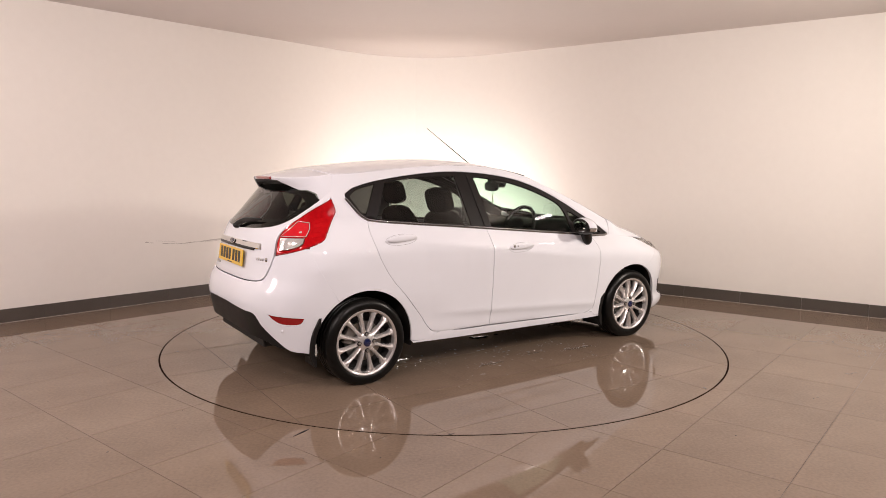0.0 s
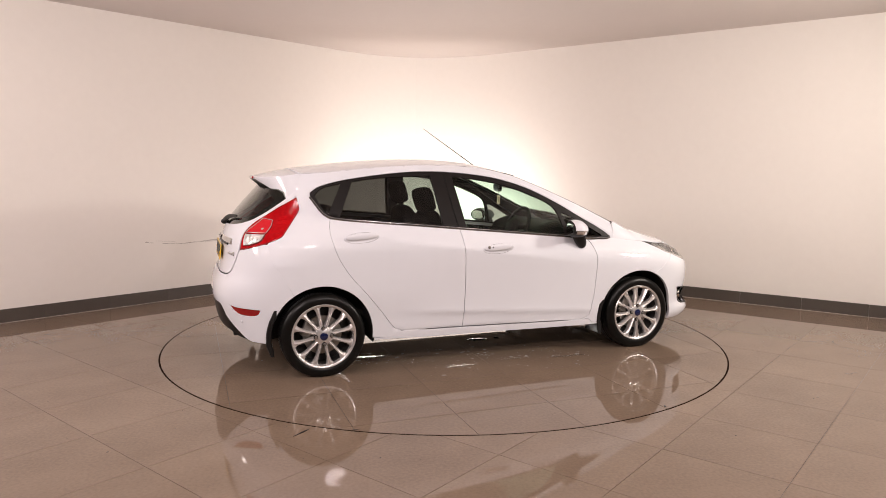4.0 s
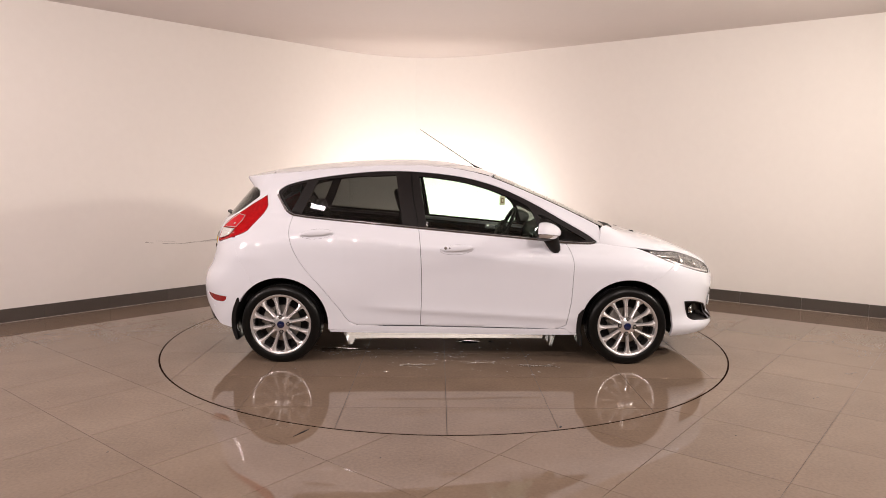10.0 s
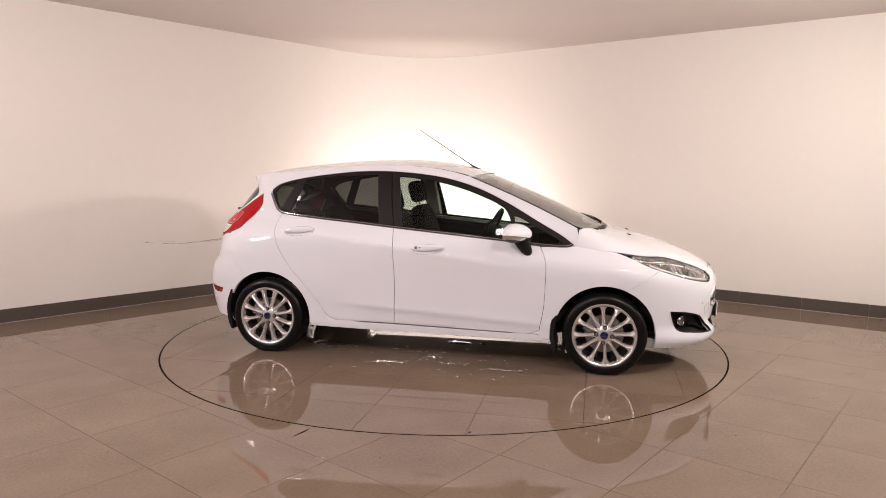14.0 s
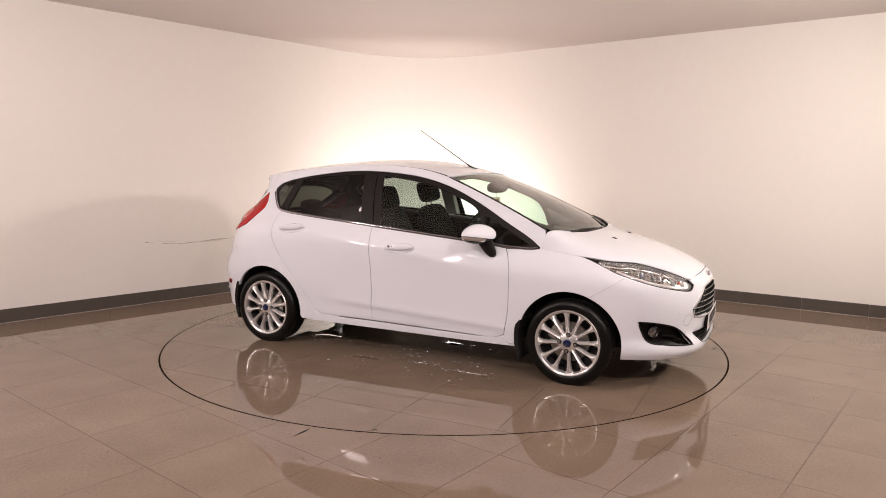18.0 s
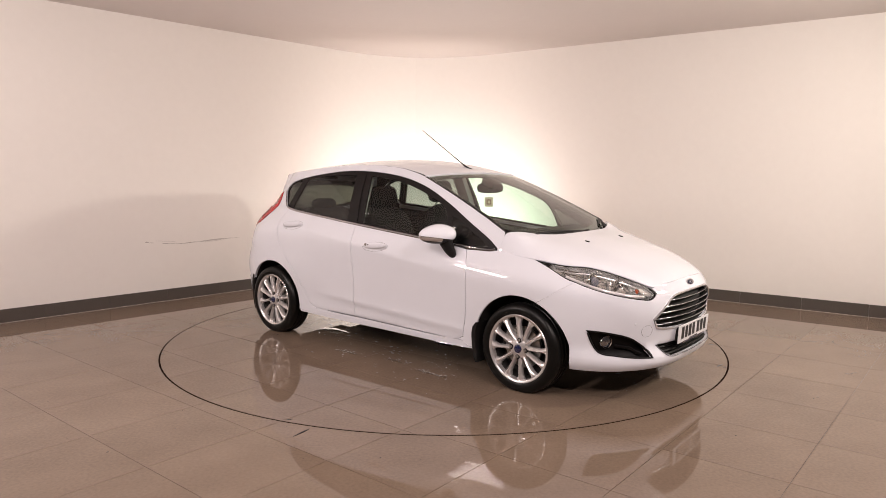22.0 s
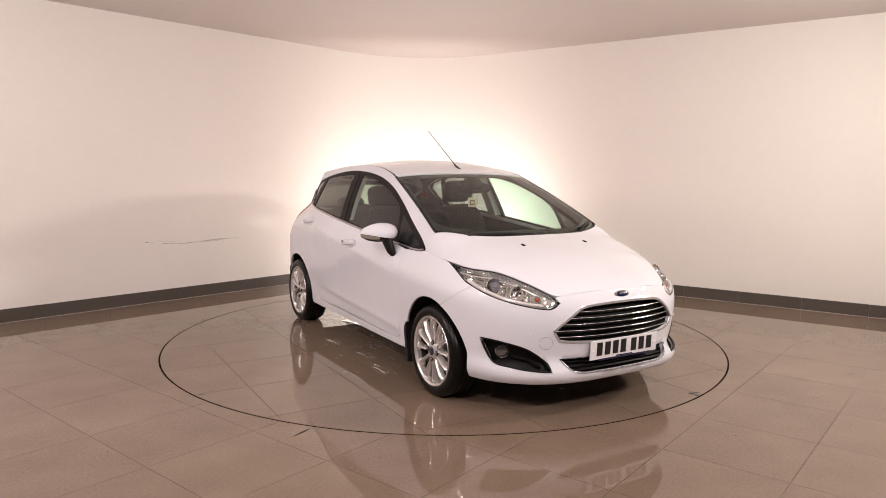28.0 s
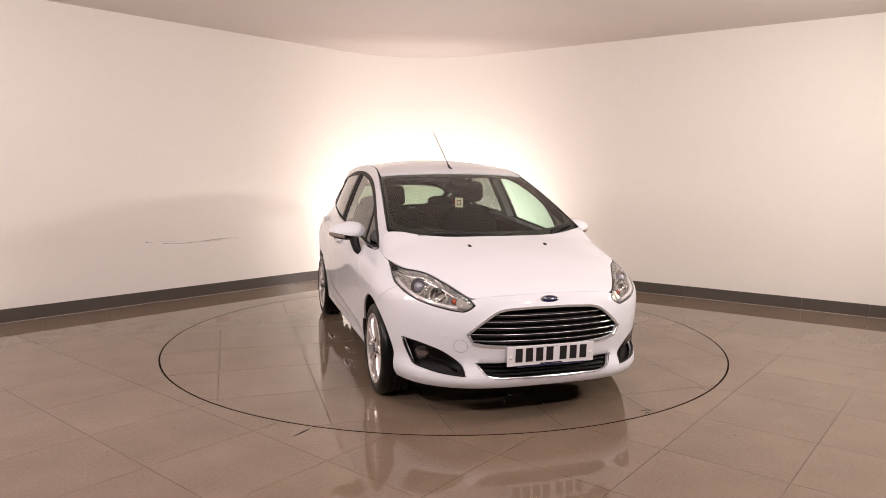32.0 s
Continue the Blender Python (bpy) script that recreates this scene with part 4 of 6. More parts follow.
    for a, z0, z1 in ((51.8, 0.700, 0.772), (42.4, 0.682, 0.730)):
        bm = bmesh.new()
        tube(bm, skin_line(FRONT, deg([(a, z0), (a - 0.5, (z0 + z1) / 2), (a - 0.5, z1)]), 0.02, -0.024, sg), 0.003, 8, flat=1.3)
        finish(part("reflector_fin", bm, LAMP_GREY, lamp, "upright grey fin"))
    bm = bmesh.new()
    p, n, rot = bowl(bm, 39.0, 0.690, 0.022, 0.02, -0.024)
    finish(part("indicator_bowl", bm, REFLECTOR, lamp, "indicator reflector"))
    bm = bmesh.new()
    blob(bm, (0, 0, 0), (0.012, 0.010, 0.014), 2.0, 14, 8)
    for q in bm.verts:
        q.co = rot @ q.co + p - n * 0.026
        q.co.y *= -sg
    bmesh.ops.recalc_face_normals(bm, faces=bm.faces)
    finish(part("indicator_bulb", bm, AMBER, lamp, "amber indicator bulb"))
    bm = bmesh.new()
    tube(bm, skin_line(FRONT, deg([(37.0, 0.648), (45.1, 0.664), (54.2, 0.694), (61.8, 0.726), (69.5, 0.763)]), 0.02, -0.014, sg), 0.010, 10, flat=1.2)
    finish(part("light_strip", bm, CLEAR_WHITE, lamp, "bright silvery lower strip"))
    bm = bmesh.new()
    tube(bm, skin_line(FRONT, deg([(38.0, 0.700), (46.7, 0.744), (59.0, 0.779), (69.7, 0.788), (75.0, 0.797)]), 0.02, -0.020, sg), 0.005, 8)
    finish(part("upper_strip", bm, LAMP_GREY, lamp, "grey upper bezel"))

    # rear lamp
    rl = tagged(new("rear_lamp"), "tall red rear lamp with clear lower lens, unlit")
    rl.parent = car
    R_LAMP = deg(LAMP_OUT[:1] + [(68.0, 1.158), (61.9, 1.121), (54.5, 1.065), (49.8, 1.020), (46.5, 0.955), (46.3, 0.849), (53.2, 0.868), (59.9, 0.894)] + LAMP_OUT[:0:-1])
    IN_TOP = deg([(54.7, 1.050), (60.6, 1.040), (61.0, 1.004), (59.8, 0.960), (47.4, 0.960), (50.6, 0.998)])
    IN_LOW = deg([(59.5, 0.954), (58.3, 0.914), (53.9, 0.887), (48.0, 0.873), (47.4, 0.954)])
    panel("red_lens", REAR, R_LAMP, RED, rl, "glossy red lens", sign=sg, step=0.022, gap=0.002, depth=0.03, offset=0.004, soft=0.004, holes=[IN_TOP, IN_LOW])
    panel("brake_lens", REAR, IN_TOP, RED_LIGHT, rl, "bright red inner lens", sign=sg, step=0.02, gap=0.003, depth=0.015, offset=0.0070)
    panel("reversing_lens", REAR, IN_LOW, REFLECTOR, rl, "clear lower lens", sign=sg, step=0.02, gap=0.003, depth=0.015, offset=0.0070)
    bm = bmesh.new()
    tube(bm, skin_line(REAR, R_LAMP, 0.02, 0.001, sg, True), 0.0035, 6, True)
    finish(part("lens_rim", bm, RED_DARK, rl, "dark red lens rim"))
    bm = bmesh.new()
    tube(bm, skin_line(REAR, IN_TOP, 0.02, 0.0075, sg, True), 0.0020, 6, True)
    finish(part("lens_rim", bm, CLEAR_WHITE, rl, "bright rim of the inner lens"))
    for a in (0.0, 0.028, 0.056, 0.084, 0.112):
        bm = bmesh.new()
        tube(bm, skin_line(REAR, deg([(62.6 + a * 14, 0.955 + a), (66.5 + a * 22, 0.962 + a * 1.05)]), 0.012, 0.003, sg), 0.0035, 6)
        finish(part("lens_rib", bm, RED, rl, "dark red rib"))
    for a, z, r in ((57.0, 0.985, 0.016), (51.5, 0.905, 0.014), (56.0, 0.925, 0.016)):
        bm = bmesh.new()
        blob(bm, (0, 0, 0), (r, r, r), 2.0, 14, 8)
        q0 = skin_line(REAR, deg([(a, z), (a + 0.1, z)]), 0.1, -0.006, sg)[0]
        for q in bm.verts:
            q.co += q0
        finish(part("lamp_bowl", bm, REFLECTOR, rl, "small silver bulb reflector"))

    # wheel housing
    for hx in (HUB_X, -HUB_X):
        bm = bmesh.new()
        rows = []
        for y in (0.825, 0.70, 0.52):
            rows.append([bm.verts.new((hx + 0.352 * math.cos(radians(a)), -sg * min(y, side_y(hx + 0.352 * math.cos(radians(a)), max(0.2, HUB_Z + 0.352 * math.sin(radians(a)))) - 0.006), HUB_Z + 0.352 * math.sin(radians(a)))) for a in range(-12, 193, 6)])
        for r0, r1 in zip(rows, rows[1:]):
            for i in range(len(r0) - 1):
                bm.faces.new((r0[i], r0[i + 1], r1[i + 1], r1[i]))
        cen = bm.verts.new((hx, -sg * 0.52, HUB_Z))
        for i in range(len(rows[-1]) - 1):
            bm.faces.new((rows[-1][i], rows[-1][i + 1], cen))
        finish(part("wheel_housing", bm, UNDER, car, "black wheel housing liner"))
        # mud flap behind the wheel
        bm = bmesh.new()
        z_lo, z_hi, thick = (0.130, 0.400, 0.030) if hx > 0 else (0.150, 0.465, 0.030)
        rows = []
        for i in range(9):
            z = z_lo + (z_hi - z_lo) * i / 8
            xa = hx - math.sqrt(0.336 ** 2 - min(0.15, max(0.0, z - HUB_Z)) ** 2) + (0.012 if z < 0.2 else 0.0)
            yo = side_y(xa - 0.01, max(z, 0.24)) + 0.005
            th = thick * (0.45 if i in (0, 8) else 1.0)
            yi = 0.60
            rows.append([bm.verts.new((x, -sg * y, z)) for x, y in ((xa + 0.004, yi), (xa + 0.004, yo - 0.01), (xa - 0.003, yo), (xa - th, yo), (xa - th - 0.004, yo - 0.01), (xa - 0.010, yo - 0.03), (xa - 0.010, yi))])
        for a, b in zip(rows, rows[1:]):
            for k in range(7):
                bm.faces.new((a[k], a[(k + 1) % 7], b[(k + 1) % 7], b[k]))
        bm.faces.new(rows[0])
        bm.faces.new(rows[-1])
        bmesh.ops.recalc_face_normals(bm, faces=bm.faces)
        finish(part("mud_flap", bm, BLACK_TRIM, car, "black rubber mud flap"))

# bonnet
HOOD_HALF = [(1.976, 0.0), (1.972, 0.15), (1.948, 0.36), (1.930, 0.420)]
top_edge = [on_end(True, radians(a), z) for a, z in HEAD_TOP[:7][::-1]]
HOOD_HALF += [(p[0] + 0.001, p[1] - 0.003) for p in top_edge[1:7]]
HOOD_HALF += [(x, HOOD_EDGE_Y(x) + 0.0012) for x in (1.25, 1.2, 1.15, 1.1, 1.06, 1.034)]
HOOD_HALF += [(1.050, 0.721), (1.052, 0.706), (1.064, 0.690), (1.098, 0.648), (1.172, 0.50), (1.226, 0.30), (1.243, 0.0)]
panel("bonnet", HOOD, mirrored_y(HOOD_HALF), WHITE, car, "closed white bonnet", step=0.032, depth=0.02, gap=0.0006)
for sg in (1, -1):
    bm = bmesh.new()
    box(bm, 1.404, -sg * 0.254, hood_z(1.404, 0.254) + 0.001, 0.030, 0.018, 0.010, 0.003, Matrix.Rotation(radians(12), 4, "Y"))
    finish(part("washer_jet", bm, DARK, car, "small black washer jet"))

# roof and windscreen
RHALF = [(0.328, 0.0), (0.318, 0.25), (0.292, 0.45), (0.268, 0.572)] + [(x, side_y(x, ditch(x)) - 0.008) for x, _ in ROOF_EDGE] + [(-1.352, 0.40), (-1.365, 0.2), (-1.368, 0.0)]
panel("roof", ROOF, mirrored_y(RHALF), WHITE, car, "white roof panel", step=0.045, depth=0.02)


def SCREEN(u, v):
    return screen(u / 0.64, v)


WS = [(0.0, 0.006), (0.35, 0.006), (0.60, 0.008), (0.635, 0.03), (0.635, 0.4), (0.635, 0.85), (0.62, 0.94), (0.57, 0.99), (0.3, 1.03), (0.0, 1.04)]
WS_IN = [(0.0, 0.055), (0.35, 0.055), (0.575, 0.06), (0.597, 0.09), (0.600, 0.4), (0.597, 0.80), (0.57, 0.875), (0.50, 0.905), (0.3, 0.925), (0.0, 0.93)]
panel("windscreen_border", SCREEN, mirrored(WS), GLOSS_BLACK, car, "black windscreen border", step=0.05, gap=0.0, depth=0.01, holes=[mirrored(WS_IN)], offset=-0.002)
pane = panel("windscreen", SCREEN, mirrored(WS), GLASS, car, "green-tinted windscreen", step=0.06, gap=0.0, depth=0, offset=0.001)
pane.visible_shadow = False
bm = bmesh.new()
rows = []
for i in range(21):
    y = -0.66 + 1.32 * i / 20
    lo = Vector(screen(y / 0.70, 0.985))
    rows.append([bm.verts.new(lo + Vector((0, 0, 0.002))), bm.verts.new((lo.x + 0.05, y, lo.z - 0.036)), bm.verts.new((lo.x + 0.15, y, lo.z - 0.085))])
for a, b in zip(rows, rows[1:]):
    for k in range(2):
        bm.faces.new((a[k], a[k + 1], b[k + 1], b[k]))
finish(part("scuttle", bm, BLACK_TRIM, car, "black scuttle panel under the wipers"))
for y0, x0, y1, b1 in ((-0.52, 1.17, 0.10, 0.985), (0.40, 1.20, 0.62, 0.945)):
    wiper = tagged(new("wiper"), "black windscreen wiper at rest")
    wiper.parent = car
    a = Vector((x0, y0, hood_z(x0, y0) - 0.004))
    b = Vector(screen(y1 / 0.69, b1)) + Vector((0.008, 0, 0.006))
    bm = bmesh.new()
    tube(bm, [a, a.lerp(b, 0.3) + Vector((0, 0, 0.010)), a.lerp(b, 0.6) + Vector((0, 0, 0.008)), b], lambda t: 0.012 - 0.005 * t, 8, flat=0.8)
    finish(part("wiper_arm", bm, BLACK_TRIM, wiper))
    bm = bmesh.new()
    mid = (y0 + y1) / 2
    tube(bm, [Vector(screen((mid + (y1 - mid) * s) / 0.69, b1 + 0.01 - 0.02 * s)) + Vector((0.004, 0, 0.010)) for s in (-0.9, -0.4, 0.0, 0.5, 1.0)], 0.007, 6)
    finish(part("wiper_blade", bm, RUBBER, wiper))

# aerial
aerial = tagged(new("aerial"), "thin raked roof aerial on a black foot")
aerial.parent = car
bm = bmesh.new()
tube(bm, [Vector((0.235, 0.0, 1.386)), Vector((0.215, 0.0, 1.397)), Vector((0.18, 0.0, 1.417)), Vector((0.145, 0.0, 1.440))], lambda t: 0.016 - 0.012 * t, 10)
finish(part("aerial_foot", bm, BLACK_TRIM, aerial))
bm = bmesh.new()
tube(bm, [Vector((0.15, 0.0, 1.437)), Vector((-0.274, 0.0, 1.714))], lambda t: 0.0040 - 0.0018 * t, 6)
finish(part("aerial_rod", bm, BLACK_TRIM, aerial))

# ---- front end ----
ARCH_F = [to_front(*p) for p in arc(HUB_X, -14, F_ARCH_TOP, 10)]
F_LOW = [(0.0, 0.212), (24.0, 0.208), (42.0, 0.203), (54.0, 0.197), (65.0, 0.195)]
F_UP = [(76.5, 0.632), (70.7, 0.688), (65.5, 0.727), (61.8, 0.708), (54.2, 0.675), (45.1, 0.645), (34.8, 0.624), (32.0, 0.637), (30.1, 0.661), (32.2, 0.688), (28.0, 0.700), (12.0, 0.713), (0.0, 0.7165)]
BUMPER_F = deg(F_LOW) + ARCH_F + deg(F_UP)
GRILLE = [(0.0, 0.648), (11.9, 0.645), (20.8, 0.631), (26.0, 0.585), (32.6, 0.508), (30.6, 0.454), (26.0, 0.443), (10.0, 0.434), (0.0, 0.433)]
LOWER = [(0.0, 0.350), (18.0, 0.346), (29.8, 0.343), (24.2, 0.279), (13.0, 0.269), (0.0, 0.267)]
FOG = [(60.4, 0.448), (52.4, 0.436), (43.6, 0.406), (38.7, 0.367), (34.5, 0.316), (33.2, 0.281), (40.7, 0.287), (48.7, 0.299), (55.5, 0.317), (58.4, 0.377)]


def flip_u(o):
    return [(-u, v) for u, v in reversed(o)]


GR, LG, FG = mirrored(deg(GRILLE)), mirrored(deg(LOWER)), deg(FOG)
panel("front_bumper", FRONT, mirrored(BUMPER_F), WHITE, car, "white front bumper", step=0.03, depth=0.02, gap=0.0005, soft=0.0012, holes=[GR, LG, FG, flip_u(FG)])
grille = tagged(new("grille"), "black grille with thin chrome bars and chrome surround")
grille.parent = car
panel("grille_back", FRONT, GR, UNDER, grille, "black recess", step=0.03, gap=-0.004, depth=-0.06, offset=-0.055)
bm = bmesh.new()
tube(bm, skin_line(FRONT, GR, 0.02, 0.001, 1, True), 0.0075, 8, True, flat=0.7)
finish(part("grille_surround", bm, SATIN, grille, "chrome surround"))


def half_width(o, z):
    """How far an opening reaches at height z, in degrees."""
    best = 0.0
    for (a, za), (b, zb) in zip(o, o[1:]):
        if (za - z) * (zb - z) <= 0 and abs(zb - za) > 1e-9:
            best = max(best, a + (b - a) * (z - za) / (zb - za))
    return best


for z in (0.613, 0.578, 0.542, 0.506, 0.470):
    w = half_width(GRILLE, z)
    line = deg([(-w + 0.6, z), (-w * 0.66, z), (-w * 0.33, z), (0, z), (w * 0.33, z), (w * 0.66, z), (w - 0.6, z)])
    bm = bmesh.new()
    pts = skin_line(FRONT, line, 0.03, -0.012)
    prof = [(0.006, 0.004), (0.004, -0.004), (-0.030, -0.016), (-0.030, -0.012)]
    rows = [[bm.verts.new(p + Vector((dx, 0, dz))) for dx, dz in prof] for p in pts]
    for a, b in zip(rows, rows[1:]):
        for k in range(4):
            bm.faces.new((a[k], b[k], b[(k + 1) % 4], a[(k + 1) % 4]))
    bmesh.ops.recalc_face_normals(bm, faces=bm.faces)
    slat = part("grille_bar", bm, BLACK_TRIM, grille, "black horizontal bar")
    bm = bmesh.new()
    tube(bm, [p + Vector((0.007, 0, 0.0)) for p in pts], 0.0015, 6)
    finish(part("bar_edge", bm, SATIN, slat, "thin chrome edge"))
lower = tagged(new("lower_grille"), "black lower air intake with horizontal bars")
lower.parent = car
panel("intake_back", FRONT, LG, UNDER, lower, "black recess", step=0.03, gap=-0.004, depth=-0.05, offset=-0.045)
for z in (0.330, 0.310, 0.290):
    w = half_width(LOWER, z)
    line = deg([(-w + 0.6, z), (-w * 0.5, z), (0, z), (w * 0.5, z), (w - 0.6, z)])
    bm = bmesh.new()
    tube(bm, skin_line(FRONT, line, 0.03, -0.022), 0.006, 6, flat=1.6)
    finish(part("intake_bar", bm, DARK, lower))
bm = bmesh.new()
tube(bm, skin_line(FRONT, deg([(-29.4, 0.339), (-24.2, 0.280), (-13.0, 0.270), (0, 0.268), (13.0, 0.270), (24.2, 0.280), (29.4, 0.339)]), 0.02, 0.0), 0.0024, 6)
finish(part("intake_trim", bm, SATIN, lower, "thin chrome edge"))
for sg in (1, -1):
    fog = tagged(new("fog_lamp"), "round fog lamp in a black bumper recess")
    fog.parent = car
    panel("fog_recess", FRONT, FG, DARK, fog, "black recess", sign=sg, step=0.025, gap=-0.004, depth=-0.04, offset=-0.036)
    bm = bmesh.new()
    tube(bm, skin_line(FRONT, FG, 0.02, -0.004, sg, True), 0.0065, 8, True, flat=0.8)
    finish(part("fog_frame", bm, BLACK_TRIM, fog, "black frame of the recess"))
    p = skin_line(FRONT, deg([(52.3, 0.372), (52.4, 0.372)]), 0.5, -0.026, sg)[0]
    bm = bmesh.new()
    lathe(bm, [(0.040, -0.012), (0.041, 0.004), (0.039, 0.008), (0.036, 0.004)], 24)
    rot = Vector((0.9, -sg * 0.42, 0)).normalized().to_track_quat("Y", "Z").to_matrix()
    for q in bm.verts:
        q.co = rot @ q.co + p
    finish(part("fog_ring", bm, CHROME, fog, "narrow bright ring"))
    bm = bmesh.new()
    blob(bm, (0, 0, 0), (0.037, 0.010, 0.037), 2.0, 20, 10)
    for q in bm.verts:
        q.co = rot @ q.co + p
    finish(part("fog_lens", bm, DARK_LENS, fog, "dark glassy round lens"))
    bm = bmesh.new()
    tube(bm, skin_line(FRONT, deg([(48.5, 0.350), (42.0, 0.335), (37.0, 0.312)]), 0.02, -0.020, sg), 0.010, 8, flat=0.8)
    finish(part("fog_bar", bm, DARK, fog, "black bar"))
    # round caps and sensors in the bumpers
    if sg > 0:
        bm = bmesh.new()
        tube(bm, skin_line(FRONT, [(radians(35.4) * 0.75 + 0.034 * math.cos(t), 0.439 + 0.036 * math.sin(t)) for t in [2 * math.pi * i / 28 for i in range(28)]], 0.05, 0.0002, sg, True), 0.0006, 6, True)
        finish(part("tow_cap", bm, PILLAR, car, "round towing eye cap joint"))
    for a, z in ((41.0, 0.488),):
        bm = bmesh.new()
        c = skin_line(FRONT, deg([(a, z), (a + 0.1, z)]), 0.5, 0.0, sg)[0]
        blob(bm, c, (0.0025, 0.008, 0.008), 2.0, 14, 8)
        finish(part("parking_sensor", bm, WHITE, car, "small white parking sensor"))


def plate(name, x, z, tilt, mat, bars_mat, label, face):
    """A number plate; its characters are plain bars."""
    ob = tagged(new(name), label)
    ob.parent = car
    ob.matrix_basis = Matrix.Translation((x, 0, z)) @ Matrix.Rotation(radians(tilt), 4, "Y")
    bm = bmesh.new()
    box(bm, 0, 0, 0, 0.006, 0.520, 0.111, 0.0025)
    part("plate_board", bm, mat, ob)
    wid, y = 0.054, -0.192
    for i in range(7):
        if i == 4:
            y += 0.020
        bm = bmesh.new()
        box(bm, face * 0.0036, -face * -y if face > 0 else -y, 0.004, 0.002, wid - 0.012, 0.076, 0.0008)
        part("plate_bar", bm, bars_mat, ob)
        y += 0.0608
    for s in (-1, 1):
        bm = bmesh.new()
        blob(bm, (face * 0.004, s * 0.238, -0.006), (0.003, 0.009, 0.009), 2.0, 12, 6)
        finish(part("plate_screw", bm, PLATE_WHITE if face > 0 else mat, ob, "round screw cap"))
    bm = bmesh.new()
    box(bm, face * 0.0036, 0, -0.048, 0.002, 0.13 if face > 0 else 0.10, 0.007, 0.0008)
    part("maker_bar", bm, BLUE if face > 0 else INK, ob, "small bar of print")
    return ob


plate("number_plate", 2.0425, 0.389, 3.0, PLATE_WHITE, INK, "white front number plate with black bars", 1)
bm = bmesh.new()
box(bm, 2.026, 0, 0.389, 0.024, 0.48, 0.095, 0.006)
part("plate_holder", bm, BLACK_TRIM, car)
bm = bmesh.new()
box(bm, 2.040, 0, 0.331, 0.006, 0.40, 0.012, 0.002)
part("plate_strip", bm, BLUE, car, "dark blue strip under the plate")


def badge(name, c, nrm, w, h, label):
    ob = tagged(new(name), label)
    ob.parent = car
    rot = Vector(nrm).normalized().to_track_quat("Y", "Z").to_matrix().to_4x4()
    ob.matrix_basis = Matrix.Translation(c) @ rot
    bm = bmesh.new()
    blob(bm, (0, 0, 0), (w, 0.005, h), 2.0, 28, 8)
    finish(part("badge_rim", bm, CHROME, ob, "chrome oval rim"))
    bm = bmesh.new()
    blob(bm, (0, 0.0022, 0), (w * 0.86, 0.005, h * 0.80), 2.0, 28, 8)
    finish(part("badge_field", bm, BLUE, ob, "blue oval field"))
    bm = bmesh.new()
    tube(bm, [Vector((w * 0.55 * s, 0.0072, h * 0.18 * math.sin(s * 7))) for s in (-1, -0.7, -0.4, -0.1, 0.2, 0.5, 0.8, 1)], 0.0022, 6)
    finish(part("badge_stroke", bm, CHROME, ob, "plain silver stroke"))


badge("front_badge", (NOSE_X(0.688) + 0.001, 0, 0.688), (0.9, 0, 0.42), 0.056, 0.022, "blue oval badge with chrome rim")

# ---- rear end ----
ARCH_R_PTS = [to_rear(*p) for p in arc(-HUB_X, R_ARCH_TOP, 194, 10)]
BUMPER_R = deg([(0.0, 0.664), (12.9, 0.664), (28.0, 0.668), (35.9, 0.676), (39.6, 0.690), (42.0, 0.730), (45.4, 0.842), (53.2, 0.866), (59.9, 0.892), (62.0, 0.892), (63.6, 0.835), (65.7, 0.776), (68.7, 0.697)]) + ARCH_R_PTS + deg([(62.3, 0.222), (60.7, 0.238), (54.7, 0.252), (52.4, 0.266), (46.4, 0.336), (40.7, 0.410), (36.6, 0.476), (30.0, 0.486), (15.0, 0.497), (0.0, 0.500)])
DIFF = deg([(0.0, 0.498), (15.0, 0.495), (30.0, 0.484), (36.2, 0.474), (40.3, 0.408), (46.0, 0.334), (52.0, 0.264), (46.0, 0.285), (41.0, 0.308), (24.0, 0.336), (0.0, 0.342)])
REFL = deg([(43.9, 0.490), (47.1, 0.480), (59.6, 0.466), (58.1, 0.433), (55.2, 0.425), (50.0, 0.430), (46.6, 0.455)])
panel("rear_bumper", REAR, mirrored(BUMPER_R), WHITE, car, "white rear bumper", step=0.03, depth=0.02, gap=0.0005, soft=0.0012, holes=[REFL, flip_u(REFL)])
panel("rear_valance", REAR, mirrored(DIFF), BLACK_TRIM, car, "matt black lower rear valance", step=0.035, depth=0.02, offset=-0.006, gap=-0.002)
for sg in (1, -1):
    panel("rear_reflector", REAR, REFL, RED_DARK, car, "dark red bumper reflector", sign=sg, step=0.02, gap=0.001, depth=0.012, offset=-0.004)
    bm = bmesh.new()
    c = skin_line(REAR, deg([(50.5, 0.385), (50.6, 0.385)]), 0.5, 0.0, sg)[0]
    blob(bm, c, (0.006, 0.009, 0.009), 2.0, 14, 8)
    finish(part("parking_sensor", bm, WHITE, car, "small white parking sensor"))
TAILGATE = deg([(0.0, 0.668), (12.9, 0.668), (28.0, 0.672), (35.5, 0.680), (39.0, 0.694), (41.3, 0.732), (44.7, 0.845), (45.4, 0.951), (49.2, 1.022), (54.2, 1.068), (61.7, 1.124), (67.6, 1.160), (72.6, 1.194), (74.2, 1.262), (70.0, 1.300), (60.0, 1.306), (30.0, 1.300), (0.0, 1.300)])
R_GLASS = deg([(0.0, 0.992), (18.0, 0.998), (30.0, 1.006), (39.4, 1.019), (46.9, 1.046), (55.9, 1.109), (66.0, 1.186), (64.5, 1.226), (56.0, 1.266), (44.0, 1.282), (30.0, 1.287), (0.0, 1.288)])
